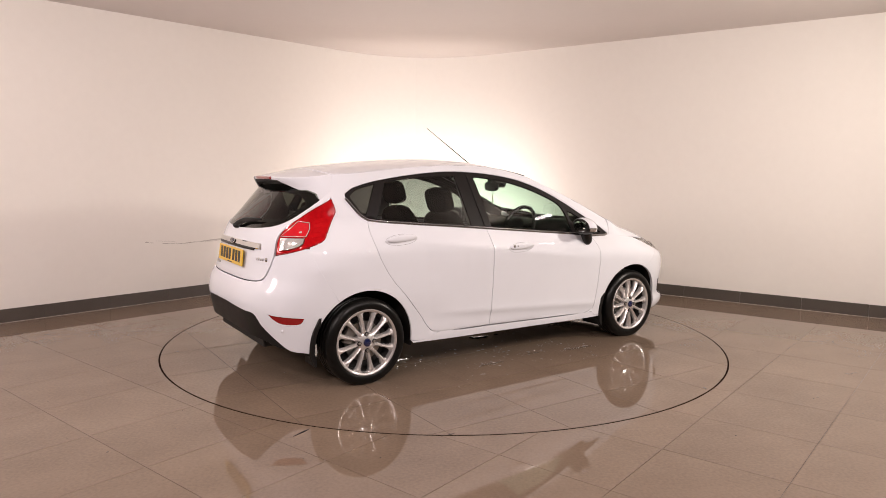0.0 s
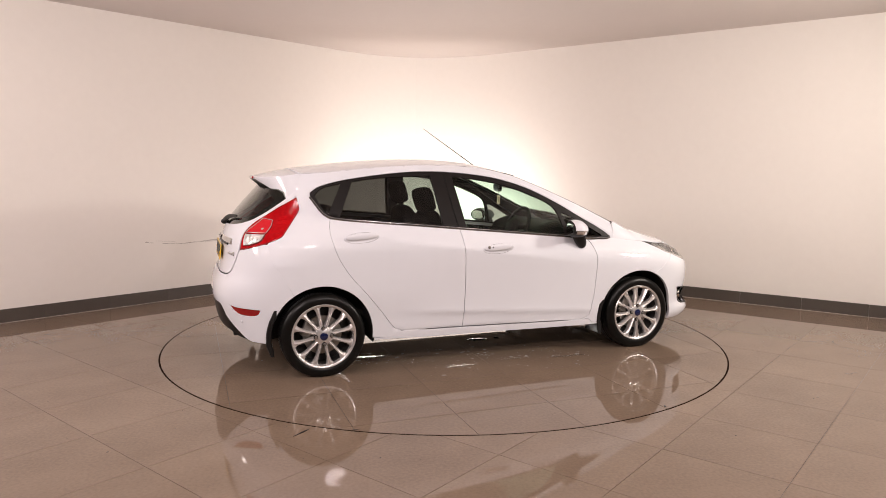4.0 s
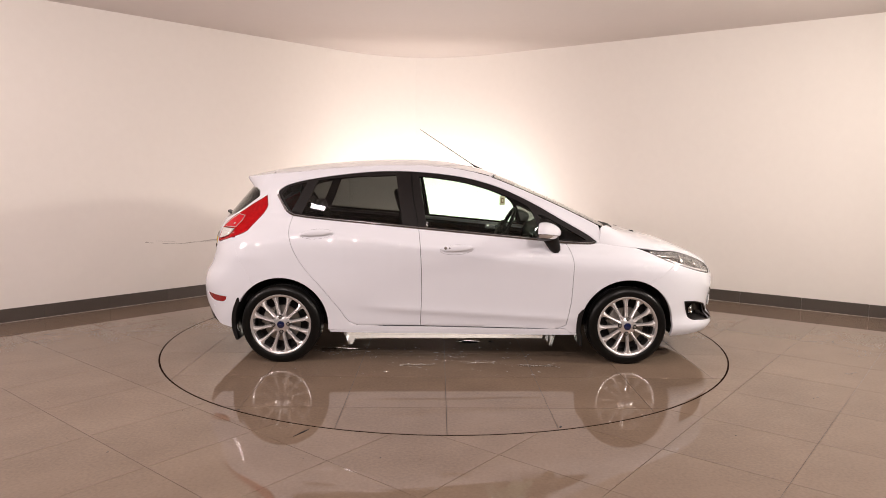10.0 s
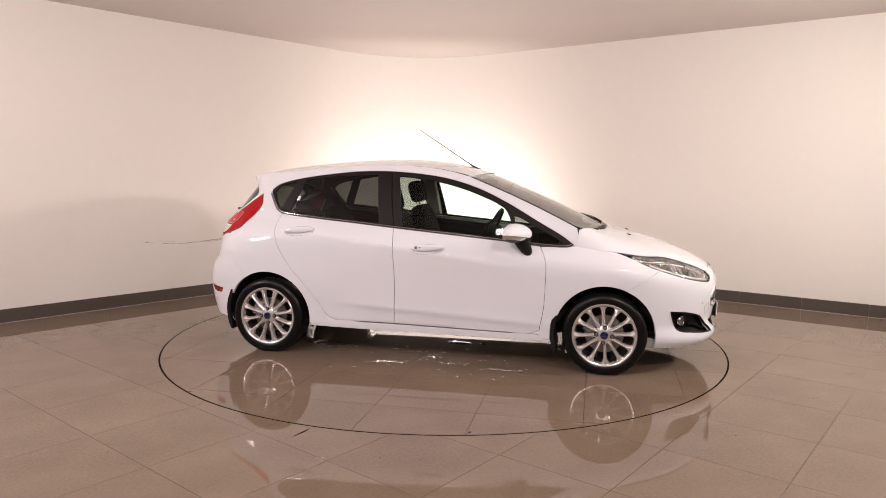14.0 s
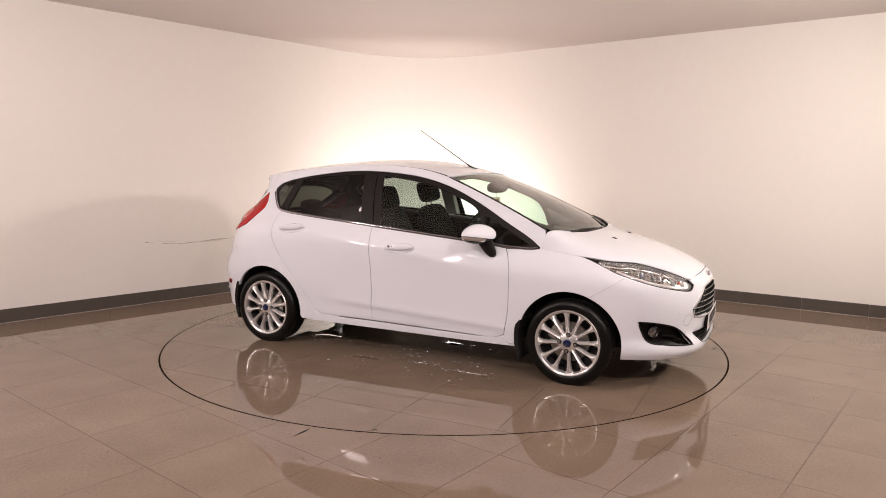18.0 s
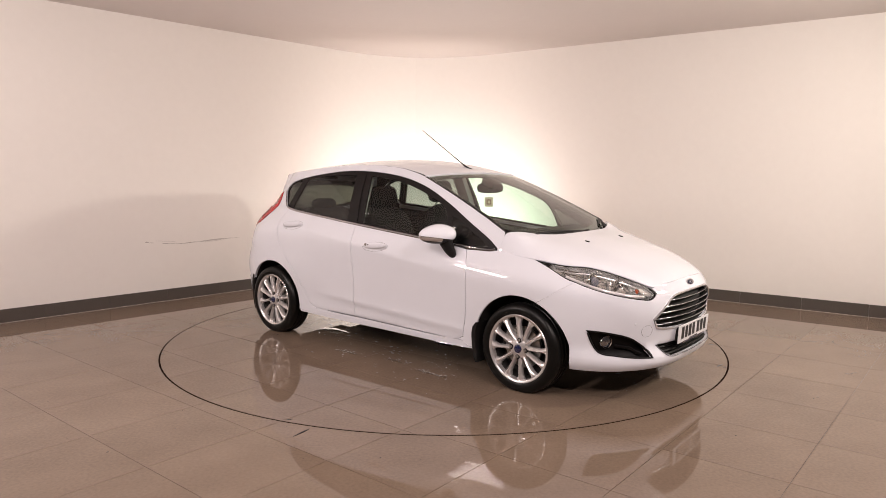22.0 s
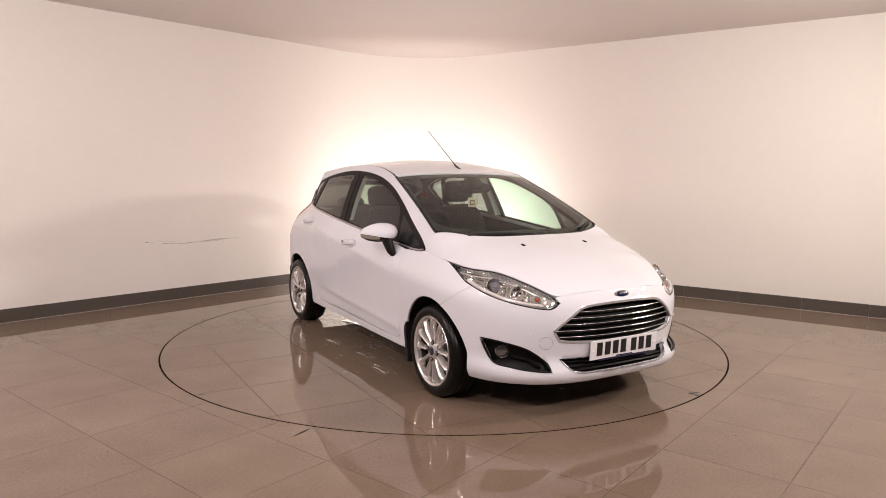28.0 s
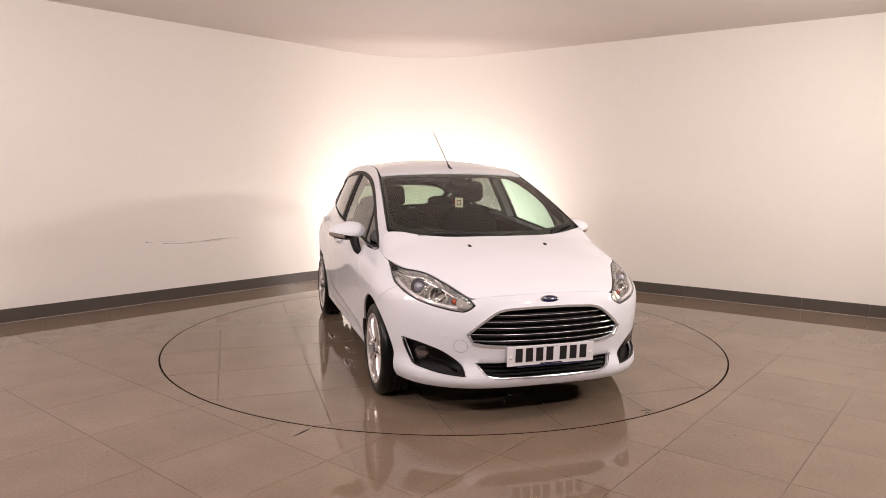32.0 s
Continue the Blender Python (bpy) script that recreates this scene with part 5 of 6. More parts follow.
tailgate = panel("tailgate", REAR, mirrored(TAILGATE), WHITE, car, "closed white tailgate", step=0.035, depth=0.02, holes=[mirrored(R_GLASS)])
pane = panel("rear_window", REAR, mirrored(R_GLASS), REAR_TINT, tailgate, "dark tinted rear window", step=0.05, gap=-0.003, depth=0, offset=-0.004)
pane.visible_shadow = False
panel("window_border", REAR, mirrored(R_GLASS), GLOSS_BLACK, tailgate, "black glass border", step=0.03, gap=-0.002, depth=0.006, offset=-0.008, holes=[mirrored(deg([(0.0, 1.022), (18.0, 1.026), (30.0, 1.034), (38.4, 1.048), (45.5, 1.075), (53.0, 1.128), (57.5, 1.166), (56.0, 1.195), (50.0, 1.222), (30.0, 1.240), (0.0, 1.243)]))])
# spoiler over the rear window
END_Y = side_y(-1.335, ditch(-1.335))
WING = [(x, y * END_Y / 0.556) for x, y in ((-1.332, 0.553), (-1.40, 0.544), (-1.45, 0.519), (-1.50, 0.481), (-1.55, 0.421), (-1.592, 0.333), (-1.612, 0.24))]
SPOIL = [(-1.372, 0.0), (-1.368, 0.3), (-1.352, 0.46), (-1.342, END_Y - 0.008)] + WING[1:] + [(-1.628, 0.0)]
spoiler = panel("roof_spoiler", ROOF, mirrored_y(SPOIL), WHITE, car, "white roof spoiler over the rear window", step=0.035, depth=0.020, soft=0.006)
bm = bmesh.new()
rows = []
for i in range(21):
    y = -0.235 + 0.47 * i / 20
    xe = -1.616 + 0.29 * abs(y) ** 2
    top = Vector(REAR(radians(0.75 * 90 * abs(y)) * 0.75, 1.283))
    rows.append([bm.verts.new(p) for p in ((xe, y, roof_z(xe, y) - 0.016), (xe + 0.012, y, roof_z(xe, y) - 0.038), (xe + 0.06, y, roof_z(xe, y) - 0.048), (top.x + 0.01, y, 1.272))])
for a, b in zip(rows, rows[1:]):
    for k in range(3):
        bm.faces.new((a[k], a[k + 1], b[k + 1], b[k]))
finish(part("spoiler_underside", bm, PILLAR, spoiler, "dark underside"))
bm = bmesh.new()
box(bm, -1.619, 0, roof_z(-1.625, 0) - 0.010, 0.014, 0.28, 0.018, 0.004)
part("brake_light", bm, RED_DARK, spoiler, "dark red high brake light")
for sg in (1, -1):
    foot = Vector(REAR(*deg([(66.6, 1.188)])[0]))
    edge = [Vector((x, y, roof_z(x, y) - 0.003)) for x, y in WING]
    tip = edge[-1] - Vector((0, 0, 0.014))
    glass_top = [Vector(REAR(*q)) for q in deg([(69.5, 1.196), (66.5, 1.190), (65.0, 1.228), (57.0, 1.266), (46.0, 1.280), (34.0, 1.284), (25.0, 1.284)])]
    for nm, mt, lb, rule in (("spoiler_cheek", WHITE, "white side of the spoiler", 0), ("cheek_inside", PILLAR, "dark inner side of the spoiler", 1)):
        bm = bmesh.new()
        rows = []
        for i, hi in enumerate(edge):
            mid = foot.lerp(tip, (i - 1) / 5) if i else Vector(REAR(*deg([(75.5, 1.203)])[0])) - Vector((0, 0.004, 0))
            a, b = (hi, mid) if rule == 0 else (mid + Vector((0.010, -0.006, -0.006)), glass_top[i])
            puff = 0.008 if rule == 0 else 0.0
            rows.append([bm.verts.new((q.x, -sg * q.y, q.z)) for q in (a, a.lerp(b, 0.35) + Vector((0, puff, 0)), a.lerp(b, 0.7) + Vector((0, puff * 0.75, 0)), b)])
        for a, b in zip(rows, rows[1:]):
            for k in range(3):
                bm.faces.new((a[k], a[k + 1], b[k + 1], b[k]))
        bmesh.ops.recalc_face_normals(bm, faces=bm.faces)
        finish(part(nm, bm, mt, spoiler, lb), 60)
# chrome strip, badge, plate and writing on the tailgate
STRIP = mirrored(deg([(0.0, 0.913), (20.0, 0.912), (35.4, 0.908), (35.8, 0.870), (20.0, 0.874), (0.0, 0.876)]))
panel("tailgate_strip", REAR, STRIP, CHROME, tailgate, "chrome strip over the rear plate", step=0.03, gap=0.0, depth=0.02, offset=0.010, soft=0.006)
badge("rear_badge", (TAIL_X(0.90) - 0.016, 0, 0.900), (-1.0, 0, 0.2), 0.052, 0.022, "oval badge on the rear strip")
plate("number_plate", TAIL_X(0.80) - 0.010, 0.803, 6.0, PLATE_YELLOW, INK, "yellow rear number plate with black bars", -1)
bm = bmesh.new()
tube(bm, skin_line(REAR, deg([(-30.0, 0.868), (-20.0, 0.869), (0, 0.870), (20.0, 0.869), (30.0, 0.868)]), 0.04, 0.004), 0.008, 8)
finish(part("plate_lamp_trim", bm, BLACK_TRIM, tailgate))
for a, z, w, hgt in ((40.6, 0.812, 0.020, 0.017), (38.4, 0.810, 0.012, 0.011), (36.8, 0.810, 0.012, 0.010), (35.2, 0.811, 0.008, 0.014), (33.6, 0.810, 0.012, 0.011)):
    bm = bmesh.new()
    tube(bm, skin_line(REAR, deg([(a - w * 32, z), (a + w * 32, z + 0.002)]), 0.02, 0.003), hgt * 0.85, 6, flat=0.3)
    finish(part("name_bar", bm, CHROME, tailgate, "small chrome bar of lettering"))
bm = bmesh.new()
tube(bm, skin_line(REAR, deg([(-33.0, 0.722), (-24.0, 0.722)]), 0.03, 0.003), 0.010, 6, flat=0.3)
finish(part("name_bar", bm, LAMP_GREY, tailgate, "small grey bar of lettering"))
# rear wiper
rw = tagged(new("rear_wiper"), "black rear wiper resting along the glass")
rw.parent = car
bm = bmesh.new()
pw = skin_line(REAR, deg([(0.0, 1.000), (8.0, 1.028), (18.0, 1.040), (30.0, 1.048)]), 0.03, 0.016)
tube(bm, pw, lambda t: 0.022 - 0.014 * t, 8, flat=0.7)
finish(part("wiper_arm", bm, BLACK_TRIM, rw))
bm = bmesh.new()
blob(bm, (TAIL_X(1.0) - 0.014, 0, 1.000), (0.028, 0.026, 0.020), 2.2, 16, 8)
finish(part("wiper_hub", bm, BLACK_TRIM, rw))

# ---- wheels ----
def wheel_at(hx, sg):
    w = tagged(new("wheel"), "silver multi-spoke alloy wheel with black tyre")
    w.parent = car
    w.matrix_basis = Matrix.Translation((hx, -sg * 0.732, HUB_Z)) @ Matrix.Rotation(0 if sg > 0 else math.pi, 4, "Z") @ Matrix.Rotation(radians(11 if hx > 0 else 3), 4, "Y")
    return w


def build_wheel(w):
    # outside is -y; the wheel's middle plane is y = 0
    bm = bmesh.new()
    R = 0.2845
    prof = [(0.212, -0.080), (0.216, -0.090), (0.226, -0.096), (0.240, -0.0985), (0.256, -0.096), (0.268, -0.090), (0.277, -0.082), (R - 0.002, -0.070)]
    tread = []
    for i, y in enumerate((-0.062, -0.040, -0.037, -0.031, -0.028, -0.010, -0.007, 0.007, 0.010, 0.028, 0.031, 0.037, 0.040, 0.062)):
        groove = i in (2, 3, 6, 7, 10, 11)
        tread.append((R - (0.006 if groove else 0.0), y))
    prof += tread + [(R - 0.002, 0.070), (0.270, 0.088), (0.240, 0.096), (0.214, 0.085)]
    lathe(bm, prof, 72)
    finish(part("tyre", bm, RUBBER, w, "black low-profile tyre"), 30)
    rim = bmesh.new()
    lathe(rim, [(0.2165, -0.086), (0.2180, -0.092), (0.2150, -0.0955), (0.2080, -0.0945), (0.2010, -0.088), (0.1985, -0.074), (0.196, -0.055), (0.192, 0.0), (0.196, 0.080), (0.214, 0.086)], 72)
    finish(part("rim", rim, ALLOY, w, "silver rim"), 35)
    # the barrel is black: shade behind the spokes is put into its colour
    rim = bmesh.new()
    lathe(rim, [(0.2005, -0.070), (0.1945, -0.050), (0.1905, 0.0), (0.1945, 0.080)], 56)
    finish(part("rim_barrel", rim, UNDER, w, "inner barrel of the rim, blackened for the shade behind the spokes"), 35)
    spokes = 12
    for k in range(spokes):
        a = 2 * math.pi * (k + 0.5) / spokes
        bm = bmesh.new()
        rows = []
        for r, half_w, y in ((0.046, 0.0140, -0.078), (0.070, 0.0112, -0.084), (0.110, 0.0100, -0.088), (0.145, 0.0108, -0.090), (0.168, 0.0128, -0.090), (0.184, 0.0165, -0.088), (0.196, 0.0255, -0.084), (0.2035, 0.0350, -0.081)):
            sec = [(-half_w * 1.15, y + 0.040), (-half_w * 1.08, y + 0.015), (-half_w * 0.42, y + 0.0025), (0.0, y - 0.001), (half_w * 0.42, y + 0.0025), (half_w * 1.08, y + 0.015), (half_w * 1.15, y + 0.040)]
            rows.append([bm.verts.new((r * math.cos(a) - t * math.sin(a), yy, r * math.sin(a) + t * math.cos(a))) for t, yy in sec])
        for p, q in zip(rows, rows[1:]):
            for i in range(6):
                bm.faces.new((p[i], p[i + 1], q[i + 1], q[i]))
        bmesh.ops.recalc_face_normals(bm, faces=bm.faces)
        finish(part("spoke", bm, ALLOY, w), 50)
    bm = bmesh.new()
    lathe(bm, [(0.066, -0.030), (0.066, -0.066), (0.062, -0.076), (0.052, -0.081), (0.040, -0.084), (0.030, -0.088), (0.001, -0.089)], 40)
    finish(part("hub", bm, ALLOY, w, "silver hub"), 35)
    bm = bmesh.new()
    lathe(bm, [(0.027, -0.086), (0.026, -0.092), (0.020, -0.0945), (0.001, -0.0955)], 28)
    finish(part("centre_cap", bm, BLUE, w, "dark blue centre cap"), 35)
    for k in range(4):
        a = math.pi / 2 * k + 0.1
        bm = bmesh.new()
        lathe(bm, [(0.0150, -0.0805), (0.0145, -0.0855), (0.001, -0.0855)], 16, centre=(0.053 * math.cos(a), 0, 0.053 * math.sin(a)))
        finish(part("nut_well", bm, DARK, w, "dark nut recess"), 35)
        bm = bmesh.new()
        lathe(bm, [(0.0095, -0.078), (0.0095, -0.091), (0.007, -0.095), (0.001, -0.095)], 12, centre=(0.053 * math.cos(a), 0, 0.053 * math.sin(a)))
        finish(part("wheel_nut", bm, CALIPER, w, "dull steel wheel nut"), 35)
    bm = bmesh.new()
    lathe(bm, [(0.060, -0.020), (0.064, -0.030), (0.130, -0.030), (0.132, -0.022), (0.130, -0.008), (0.060, -0.008)], 48)
    finish(part("brake_disc", bm, DISC, w, "steel brake disc"), 35)
    bm = bmesh.new()
    box(bm, -0.10, -0.022, 0.045, 0.07, 0.05, 0.12, 0.012, Matrix.Rotation(radians(20), 4, "Y"))
    finish(part("brake_caliper", bm, CALIPER, w, "grey brake caliper"), 35)
    bm = bmesh.new()
    lathe(bm, [(0.19, 0.02), (0.10, 0.025), (0.001, 0.03)], 32)
    part("inner_dish", bm, UNDER, w)


first = wheel_at(HUB_X, 1)
build_wheel(first)
for hx, sg in ((-HUB_X, 1), (HUB_X, -1), (-HUB_X, -1)):
    copy_thing(first, Matrix.Translation((hx, -sg * 0.732, HUB_Z)) @ Matrix.Rotation(0 if sg > 0 else math.pi, 4, "Z") @ Matrix.Rotation(radians(11 if hx > 0 else 3), 4, "Y"))

# ---- underside ----
bm = bmesh.new()
box(bm, 0.0, 0, 0.256, 1.72, 1.44, 0.05, 0.01)
box(bm, 1.62, 0, 0.245, 0.50, 1.10, 0.05, 0.01)
box(bm, 0.0, 0, 0.262, 3.3, 0.96, 0.05, 0.01)
box(bm, -1.30, 0, 0.27, 1.0, 0.90, 0.06, 0.01)
part("underbody", bm, UNDER, car, "black underbody")
# unseen block, added so that no light passes under the bonnet
bm = bmesh.new()
box(bm, 1.28, 0, 0.48, 0.86, 0.98, 0.42, 0.03)
part("engine_bay", bm, UNDER, car, "black block added to stop light under the bonnet")
bm = bmesh.new()
box(bm, -1.50, 0.28, 0.30, 0.30, 0.42, 0.12, 0.05)
finish(part("silencer", bm, CALIPER, car, "dull metal exhaust silencer"))
bm = bmesh.new()
tube(bm, [Vector((-1.0, 0.25, 0.22)), Vector((-1.5, 0.35, 0.25)), Vector((-1.74, 0.42, 0.30))], 0.024, 12)
finish(part("exhaust_pipe", bm, CALIPER, car))
bm = bmesh.new()
tube(bm, [Vector((-1.2445, -0.62, 0.26)), Vector((-1.2445, 0.62, 0.26))], 0.045, 12)
finish(part("rear_axle", bm, UNDER, car))

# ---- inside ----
panel("headlining", ROOF, mirrored_y([(0.30, 0.0), (0.28, 0.4), (0.25, 0.54)] + [(x, side_y(x, ditch(x)) - 0.03) for x, _ in ROOF_EDGE[1:-1]] + [(-1.30, 0.4), (-1.32, 0.0)]), LINER, car, "grey headlining, darkened for the dim cabin", step=0.08, depth=0, offset=-0.035)
for sg in (1, -1):
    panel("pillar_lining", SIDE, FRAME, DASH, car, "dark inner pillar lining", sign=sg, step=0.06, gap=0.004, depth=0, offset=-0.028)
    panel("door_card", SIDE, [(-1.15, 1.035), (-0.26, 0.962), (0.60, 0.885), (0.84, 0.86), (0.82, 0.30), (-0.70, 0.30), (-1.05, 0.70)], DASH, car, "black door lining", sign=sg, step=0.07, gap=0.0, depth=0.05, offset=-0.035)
    bm = bmesh.new()
    box(bm, 0.36, -sg * 0.712, 0.872, 0.10, 0.02, 0.045, 0.008)
    finish(part("inner_door_pull", bm, REFLECTOR, car, "silver inner door handle"))


def seat(x, y, back_tilt, lift=0.385, name="front_seat"):
    s = tagged(new(name), "dark fabric seat with headrest")
    s.parent = car
    s.matrix_basis = Matrix.Translation((x, y, 0))
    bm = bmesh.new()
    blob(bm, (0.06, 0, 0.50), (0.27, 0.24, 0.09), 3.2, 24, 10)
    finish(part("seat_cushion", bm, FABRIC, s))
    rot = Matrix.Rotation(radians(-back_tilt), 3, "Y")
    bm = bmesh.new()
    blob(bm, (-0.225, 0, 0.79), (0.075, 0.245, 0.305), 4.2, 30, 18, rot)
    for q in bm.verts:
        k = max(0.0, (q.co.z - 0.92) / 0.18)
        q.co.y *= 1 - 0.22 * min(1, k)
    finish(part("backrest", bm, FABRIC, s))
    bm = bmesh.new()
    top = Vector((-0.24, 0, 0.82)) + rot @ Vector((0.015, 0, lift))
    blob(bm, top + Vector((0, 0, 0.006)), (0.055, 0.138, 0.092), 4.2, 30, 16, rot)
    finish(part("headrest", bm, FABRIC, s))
    for t in (-0.05, 0.05):
        bm = bmesh.new()
        tube(bm, [top + Vector((0, t, -0.03)), top + Vector((0.01, t, -0.15))], 0.006, 8)
        finish(part("headrest_rod", bm, CHROME, s))
    return s


seat(-0.07, -0.355, 16, 0.345)
seat(-0.05, 0.355, 16)
bench = tagged(new("rear_bench"), "dark fabric rear bench with headrests")
bench.parent = car
bm = bmesh.new()
blob(bm, (-0.72, 0, 0.52), (0.26, 0.60, 0.10), 4.0, 30, 10)
finish(part("seat_cushion", bm, FABRIC, bench))
for y, w in ((-0.30, 0.29), (0.30, 0.29)):
    bm = bmesh.new()
    blob(bm, (-1.07, y, 0.80), (0.07, w, 0.27), 3.6, 26, 12, Matrix.Rotation(radians(-16), 3, "Y"))
    finish(part("backrest", bm, FABRIC, bench))
    bm = bmesh.new()
    blob(bm, (-1.14, y * 1.12, 1.078), (0.045, 0.13, 0.056), 2.8, 22, 12)
    finish(part("headrest", bm, FABRIC, bench))
bm = bmesh.new()
box(bm, -1.42, 0, 0.985, 0.46, 1.05, 0.025, 0.008)
part("parcel_shelf", bm, DASH, car, "black parcel shelf")

# dashboard
dash = tagged(new("dashboard"), "dark dashboard with instrument hood")
dash.parent = car
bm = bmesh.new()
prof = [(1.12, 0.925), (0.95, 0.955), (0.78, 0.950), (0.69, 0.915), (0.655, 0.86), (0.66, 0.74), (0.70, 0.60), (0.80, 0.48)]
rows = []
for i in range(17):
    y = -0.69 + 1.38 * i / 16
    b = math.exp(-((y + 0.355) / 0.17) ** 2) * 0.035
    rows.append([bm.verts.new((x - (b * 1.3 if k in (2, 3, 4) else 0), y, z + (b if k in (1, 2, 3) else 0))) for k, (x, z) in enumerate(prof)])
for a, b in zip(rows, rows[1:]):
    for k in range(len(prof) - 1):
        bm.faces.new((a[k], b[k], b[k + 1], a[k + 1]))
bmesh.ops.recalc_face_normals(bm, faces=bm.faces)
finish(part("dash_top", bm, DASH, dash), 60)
bm = bmesh.new()
box(bm, 0.66, 0.0, 0.80, 0.03, 0.22, 0.15, 0.01)
finish(part("centre_console", bm, GLOSS_BLACK, dash, "glossy centre console"))
wheel_s = tagged(new("steering_wheel"), "black steering wheel")
wheel_s.parent = car
wheel_s.matrix_basis = Matrix.Translation((0.385, -0.355, 0.925)) @ Matrix.Rotation(radians(-64), 4, "Y")
bm = bmesh.new()
tube(bm, [Vector((0.182 * math.cos(t), 0.182 * math.sin(t), 0)) for t in [2 * math.pi * i / 40 for i in range(40)]], 0.0155, 10, True)
finish(part("wheel_rim", bm, DASH, wheel_s))
bm = bmesh.new()
blob(bm, (0, 0, 0.03), (0.075, 0.085, 0.03), 2.6, 20, 10)
for a in (0.2, math.pi - 0.2, -math.pi / 2 - 0.3, -math.pi / 2 + 0.3):
    tube(bm, [Vector((0.06 * math.sin(a), 0.06 * math.cos(a), 0.02)), Vector((0.175 * math.sin(a), 0.175 * math.cos(a), 0.0))], 0.012, 8, flat=1.6)
finish(part("wheel_boss", bm, DASH, wheel_s))
# mirror with the hanging card
im = tagged(new("inner_mirror"), "dark rear-view mirror on the windscreen")
im.parent = car
bm = bmesh.new()
blob(bm, (0.405, 0.03, 1.250), (0.024, 0.130, 0.041), 3.0, 26, 12, Matrix.Rotation(radians(-14), 3, "Z"))
finish(part("mirror_shell", bm, DASH, im))
bm = bmesh.new()
box(bm, 0.440, 0.0, 1.285, 0.12, 0.13, 0.055, 0.018, Matrix.Rotation(radians(24), 4, "Y"))
finish(part("mirror_mount", bm, DASH, im))
card = tagged(new("hanging_card"), "small square air freshener card hanging from the mirror")
card.parent = car
bm = bmesh.new()
tube(bm, [Vector((0.405, 0.012, 1.24)), Vector((0.405, 0.012, 1.178))], 0.0015, 6)
part("thread", bm, DASH, card)
CARD_ROT = Matrix.Rotation(radians(-45), 4, "Z")
for nm, dx, sx, mt in (("card_board", 0.0, 0.066, CARD), ("card_ring", 0.0022, 0.036, CARD_DARK), ("card_print", 0.0034, 0.020, CARD)):
    for face in (1, -1):
        bm = bmesh.new()
        box(bm, 0, 0, 0, 0.003, sx, sx * 1.12, 0.0)
        for q in bm.verts:
            q.co = CARD_ROT @ (q.co + Vector((dx * face, 0, 0))) + Vector((0.405, 0.012, 1.141))
        part(nm, bm, mt, card)
        if dx == 0.0:
            break


# ---- marks on wall and floor, water on the turntable ----
SCUFF = mottle(material("grey_scuff", (0.34, 0.31, 0.29), 0.8), (0.50, 0.46, 0.43), (0.34, 0.31, 0.29), 30, 160, 0.9, (0.7, 0.9))
WATER = glass("water", (0.86, 0.85, 0.84), 0.02)
# near-black water: the underbody's reflection is put into its colour
DARK_REFLECTION = material("underbody_reflection", (0.012, 0.010, 0.009), 0.03, 0.0, Coat_Weight=1.0)
# pale colour of the drops gives the glints of the bright wall
DROP_GLINT = material("drop_glint", (0.30, 0.28, 0.27), 0.08, 0.0, Coat_Weight=1.0)
rng = random.Random(4)


def flat_patch(bm, cx, cy, rx, ry, turn, z, n=12, rough=0.35):
    """An irregular low mound, like a drop or a chip."""
    ring = []
    for k in range(n):
        a = 2 * math.pi * k / n
        r = 1 + rough * (rng.random() - 0.5)
        x, y = rx * r * math.cos(a), ry * r * math.sin(a)
        ring.append((cx + x * math.cos(turn) - y * math.sin(turn), cy + x * math.sin(turn) + y * math.cos(turn)))
    lo = [bm.verts.new((x, y, 0.0002)) for x, y in ring]
    mi = [bm.verts.new((cx + (x - cx) * 0.75, cy + (y - cy) * 0.75, z * 0.8)) for x, y in ring]
    top = bm.verts.new((cx, cy, z))
    for k in range(n):
        j = (k + 1) % n
        bm.faces.new((lo[k], lo[j], mi[j], mi[k]))
        bm.faces.new((mi[k], mi[j], top))


def on_wall(s, z, out):
    p = CORNER - D_L * s
    return Vector((p.x - N_L.x * out, p.y - N_L.y * out, z))


S0 = (CORNER - Vector((-3.06, 1.258))).dot(D_L)
S1 = (CORNER - Vector((-2.324, 2.061))).dot(D_L)
bm = bmesh.new()
for a, b, z0, z1, w in ((0.0, 0.045, 0.634, 0.628, 0.006), (0.05, 0.09, 0.625, 0.618, 0.003), (0.17, 0.24, 0.606, 0.602, 0.004), (0.24, 0.36, 0.602, 0.597, 0.0025), (0.30, 0.46, 0.594, 0.592, 0.002), (0.40, 0.62, 0.598, 0.600, 0.003),
                        (0.55, 0.78, 0.603, 0.608, 0.005), (0.66, 0.90, 0.611, 0.615, 0.0035), (0.86, 1.0, 0.614, 0.613, 0.0015), (0.10, 0.30, 0.640, 0.618, 0.0012), (0.60, 0.82, 0.590, 0.602, 0.0014)):
    n = 7
    up, dn = [], []
    for k in range(n + 1):
        t = k / n
        sa = S0 + (S1 - S0) * (a + (b - a) * t)
        z = z0 + (z1 - z0) * t + 0.003 * (rng.random() - 0.5)
        hw = w * (0.35 + 0.65 * math.sin(math.pi * min(0.95, max(0.05, t)))) * (0.6 + 0.8 * rng.random())
        up.append(bm.verts.new(on_wall(sa, z + hw, 0.0015)))
        dn.append(bm.verts.new(on_wall(sa, z - hw, 0.0015)))
    for k in range(n):
        bm.faces.new((up[k], up[k + 1], dn[k + 1], dn[k]))
scuffs = part("scuff_marks", bm, SCUFF, bpy.data.objects["wall_west"], "long grey scratch in the paint")
tagged(scuffs, kind="stuff")

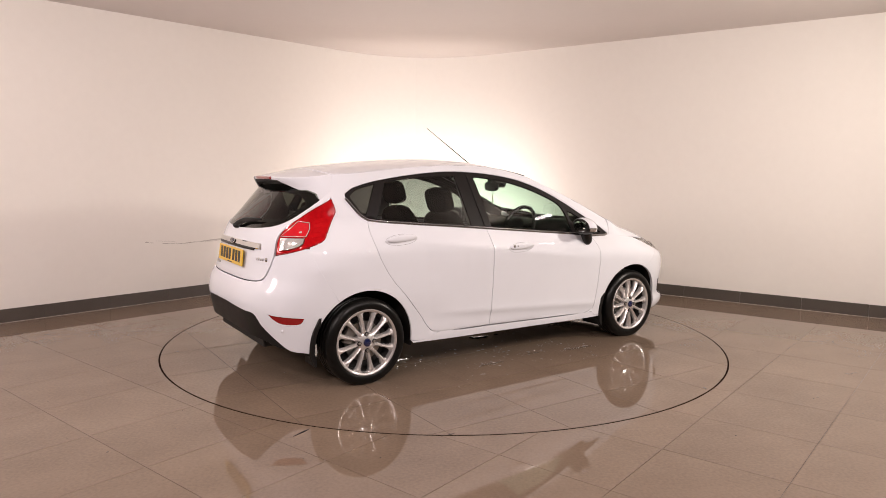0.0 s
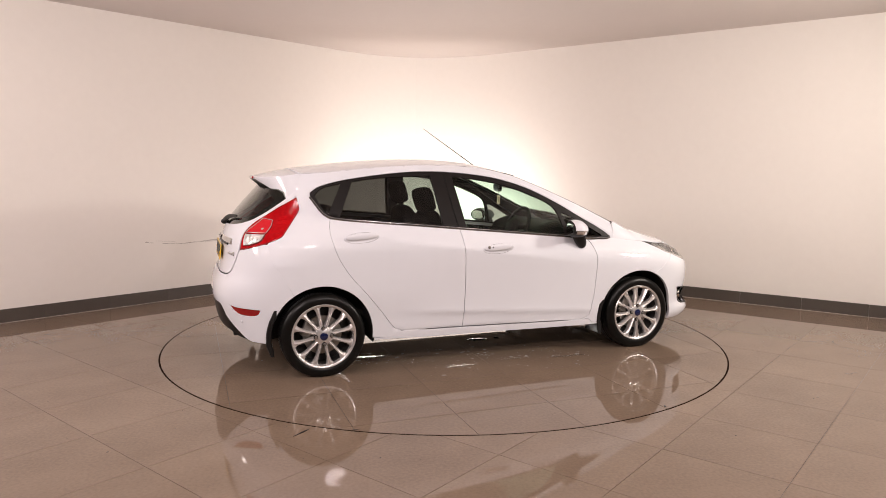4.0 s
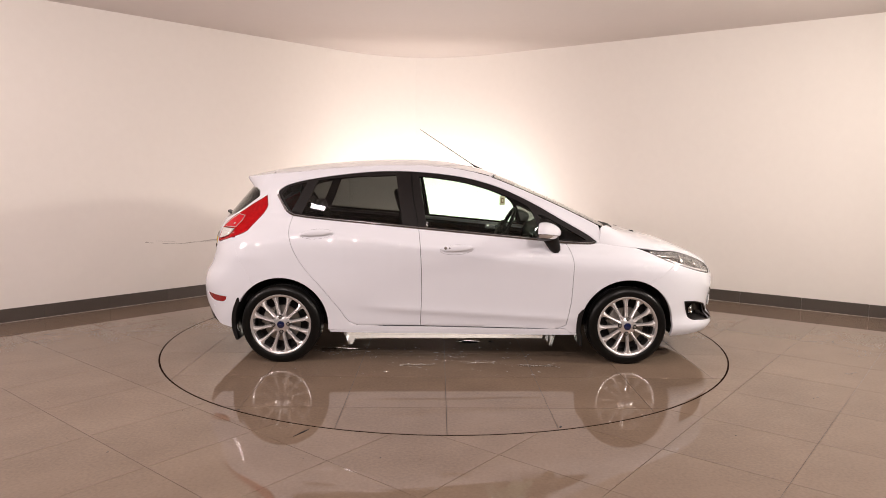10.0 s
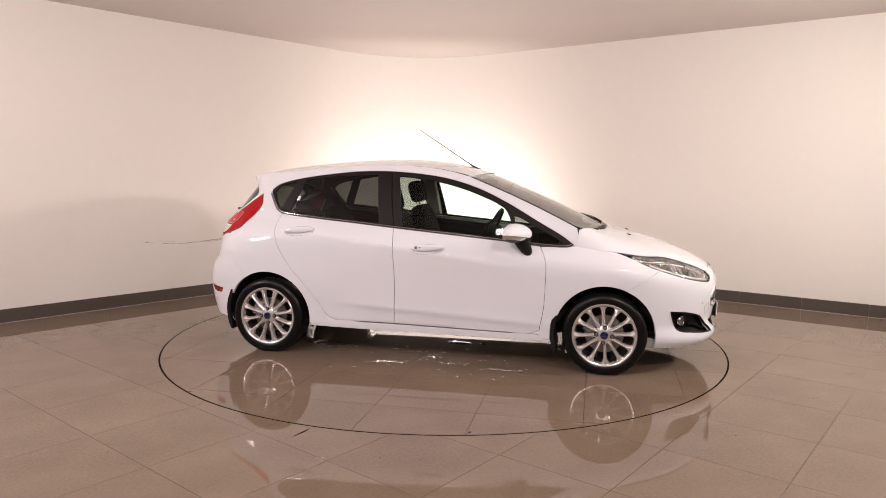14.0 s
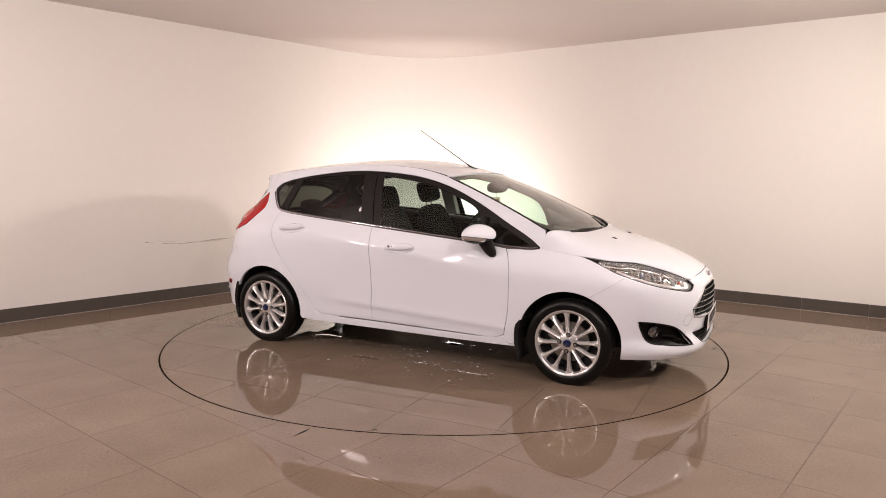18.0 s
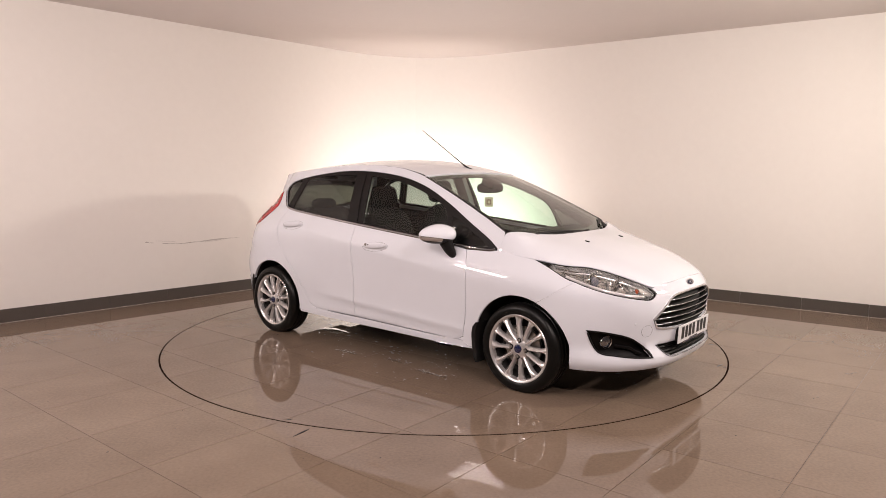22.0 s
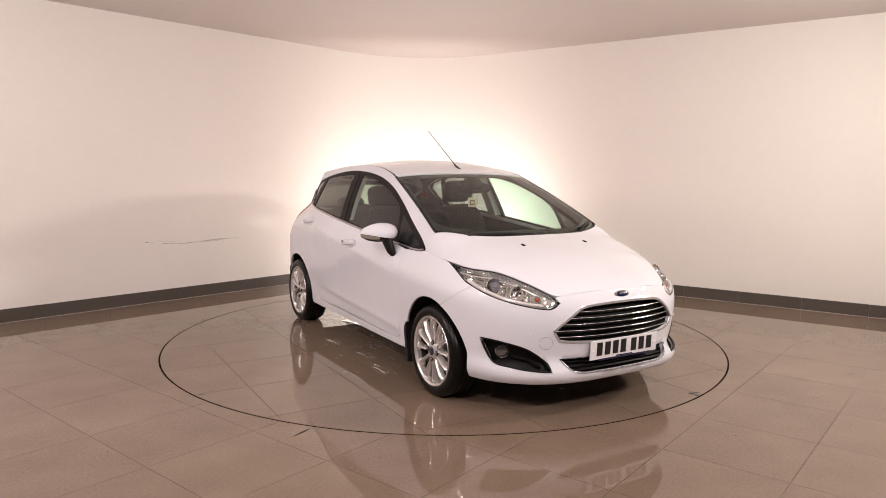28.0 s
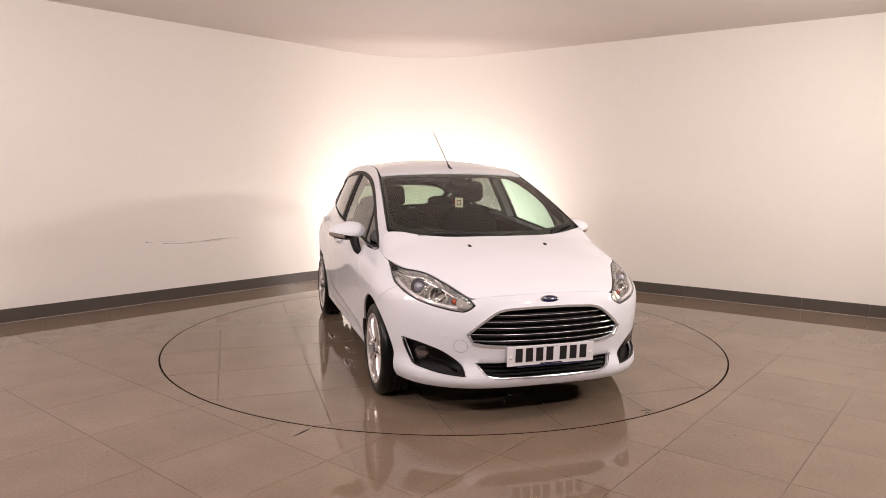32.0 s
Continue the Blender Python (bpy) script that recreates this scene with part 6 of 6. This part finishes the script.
bm = bmesh.new()
for cx, cy, rx, ry, tn in ((-3.30, -0.10, 0.028, 0.009, 0.5), (-3.265, -0.085, 0.022, 0.008, -0.2), (2.86, -1.03, 0.030, 0.006, 0.3), (2.81, -1.05, 0.022, 0.005, -0.4), (2.327, -1.557, 0.010, 0.006, 0.2), (2.29, -1.58, 0.007, 0.005, 0.9), (3.30, -0.03, 0.016, 0.006, 0.1), (-1.64, -2.48, 0.006, 0.005, 0.0), (-3.05, -0.25, 0.010, 0.004, 0.4), (-2.35, -1.75, 0.006, 0.004, 0.4), (1.55, -2.2, 0.005, 0.004, 0.2)):
    flat_patch(bm, cx, cy, rx, ry, tn, 0.0012, 10, 0.9)
for k in range(46):
    flat_patch(bm, rng.uniform(-3.6, 3.4), rng.uniform(-2.9, 0.3), rng.uniform(0.002, 0.005), rng.uniform(0.0015, 0.004), rng.uniform(0, 3), 0.0008, 7, 0.8)
tagged(part("floor_debris", bm, DARK, floor, "scattered dark grit and chips"), kind="stuff")
bm = bmesh.new()
flat_patch(bm, -0.745, -2.205, 0.062, 0.007, 1.05, 0.0015, 12, 0.4)
part("rim_chip", bm, DARK, floor, "dark chip beside the turntable rim")
bm = bmesh.new()
for cx, cy, rx, ry, tn in ((1.84, 1.17, 0.045, 0.008, 0.1), (2.09, 0.59, 0.050, 0.010, 1.4), (2.13, 0.57, 0.018, 0.012, 0.4), (-1.2, -1.86, 0.02, 0.005, 0.0), (0.62, -2.10, 0.016, 0.006, 1.2), (-2.02, 0.62, 0.02, 0.006, 0.2)):
    flat_patch(bm, cx, cy, rx, ry, tn, 0.0012, 10, 0.6)
tagged(part("tile_chips", bm, DARK, turntable, "dark chips at the tile edges"), kind="stuff")

wet = tagged(new("water_drops"), "water drops and wet streaks left on the turntable", "water", kind="stuff")
bm = bmesh.new()
for cx, cy, n, ax, ay in ((-0.85, -0.50, 60, 0.20, 0.14), (-0.50, -0.62, 40, 0.22, 0.16), (-0.21, -0.90, 34, 0.16, 0.06), (0.05, -0.72, 30, 0.20, 0.14), (0.25, -0.84, 30, 0.14, 0.06), (0.66, -0.91, 46, 0.20, 0.05), (0.55, -0.72, 26, 0.18, 0.10), (0.0, -0.45, 40, 0.7, 0.16), (1.75, -0.15, 26, 0.16, 0.20), (0.2, -1.1, 24, 0.8, 0.14)):
    for k in range(n):
        x, y = rng.gauss(cx, ax * 0.6), rng.gauss(cy, ay * 0.6)
        r = 0.0014 + 0.0055 * rng.random() ** 4
        flat_patch(bm, x, y, r * rng.uniform(1.0, 3.2), r, rng.uniform(-0.4, 0.4), 0.0008 + r * 0.25, 9, 0.5)
ob = part("drops", bm, DROP_GLINT, wet, "small water drops, coloured pale for their glints")
tagged(finish(ob, 60), kind="stuff")
bm = bmesh.new()
for cx, cy, rx, ry in ((0.20, -0.235, 0.085, 0.038), (0.14, -0.20, 0.03, 0.014), (0.38, -0.23, 0.026, 0.012), (-0.82, -0.50, 0.16, 0.06), (-0.20, -0.92, 0.12, 0.018), (0.66, -0.93, 0.15, 0.016), (0.24, -0.86, 0.07, 0.014)):
    flat_patch(bm, cx, cy, rx, ry, rng.uniform(-0.1, 0.1), 0.004, 22, 0.4)
bm2 = bmesh.new()
for cx, cy, rx, ry in ((0.20, -0.235, 0.080, 0.034), (0.14, -0.20, 0.024, 0.011), (0.38, -0.23, 0.022, 0.009)):
    flat_patch(bm2, cx, cy, rx, ry, rng.uniform(-0.1, 0.1), 0.006, 22, 0.4)
tagged(finish(part("puddle", bm2, DARK_REFLECTION, wet, "puddles coloured with the underbody's dark reflection"), 60), kind="stuff")
tagged(finish(part("puddle", bm, WATER, wet, "shallow clear puddles"), 60), kind="stuff")


# ---- what moves ----
CAR_OFF = Vector((0.0677, -0.0465, 0.0))


def heading(t):
    return math.degrees(0.5923 - 0.058358 * t + 8.84e-6 * t * t)


def motions():
    times = [2.0 * i for i in range(17)]
    walk(turntable, [(t, pose(0, 0, 0, 0, 0, heading(t))) for t in times])
    rows = []
    for t in times:
        m = pose(0, 0, 0, 0, 0, heading(t))
        rows.append((t, m @ Matrix.Translation(CAR_OFF)))
    walk(car, rows)
    walk(wet, [(t, pose(0, 0, 0, 0, 0, heading(t))) for t in times])


motions()
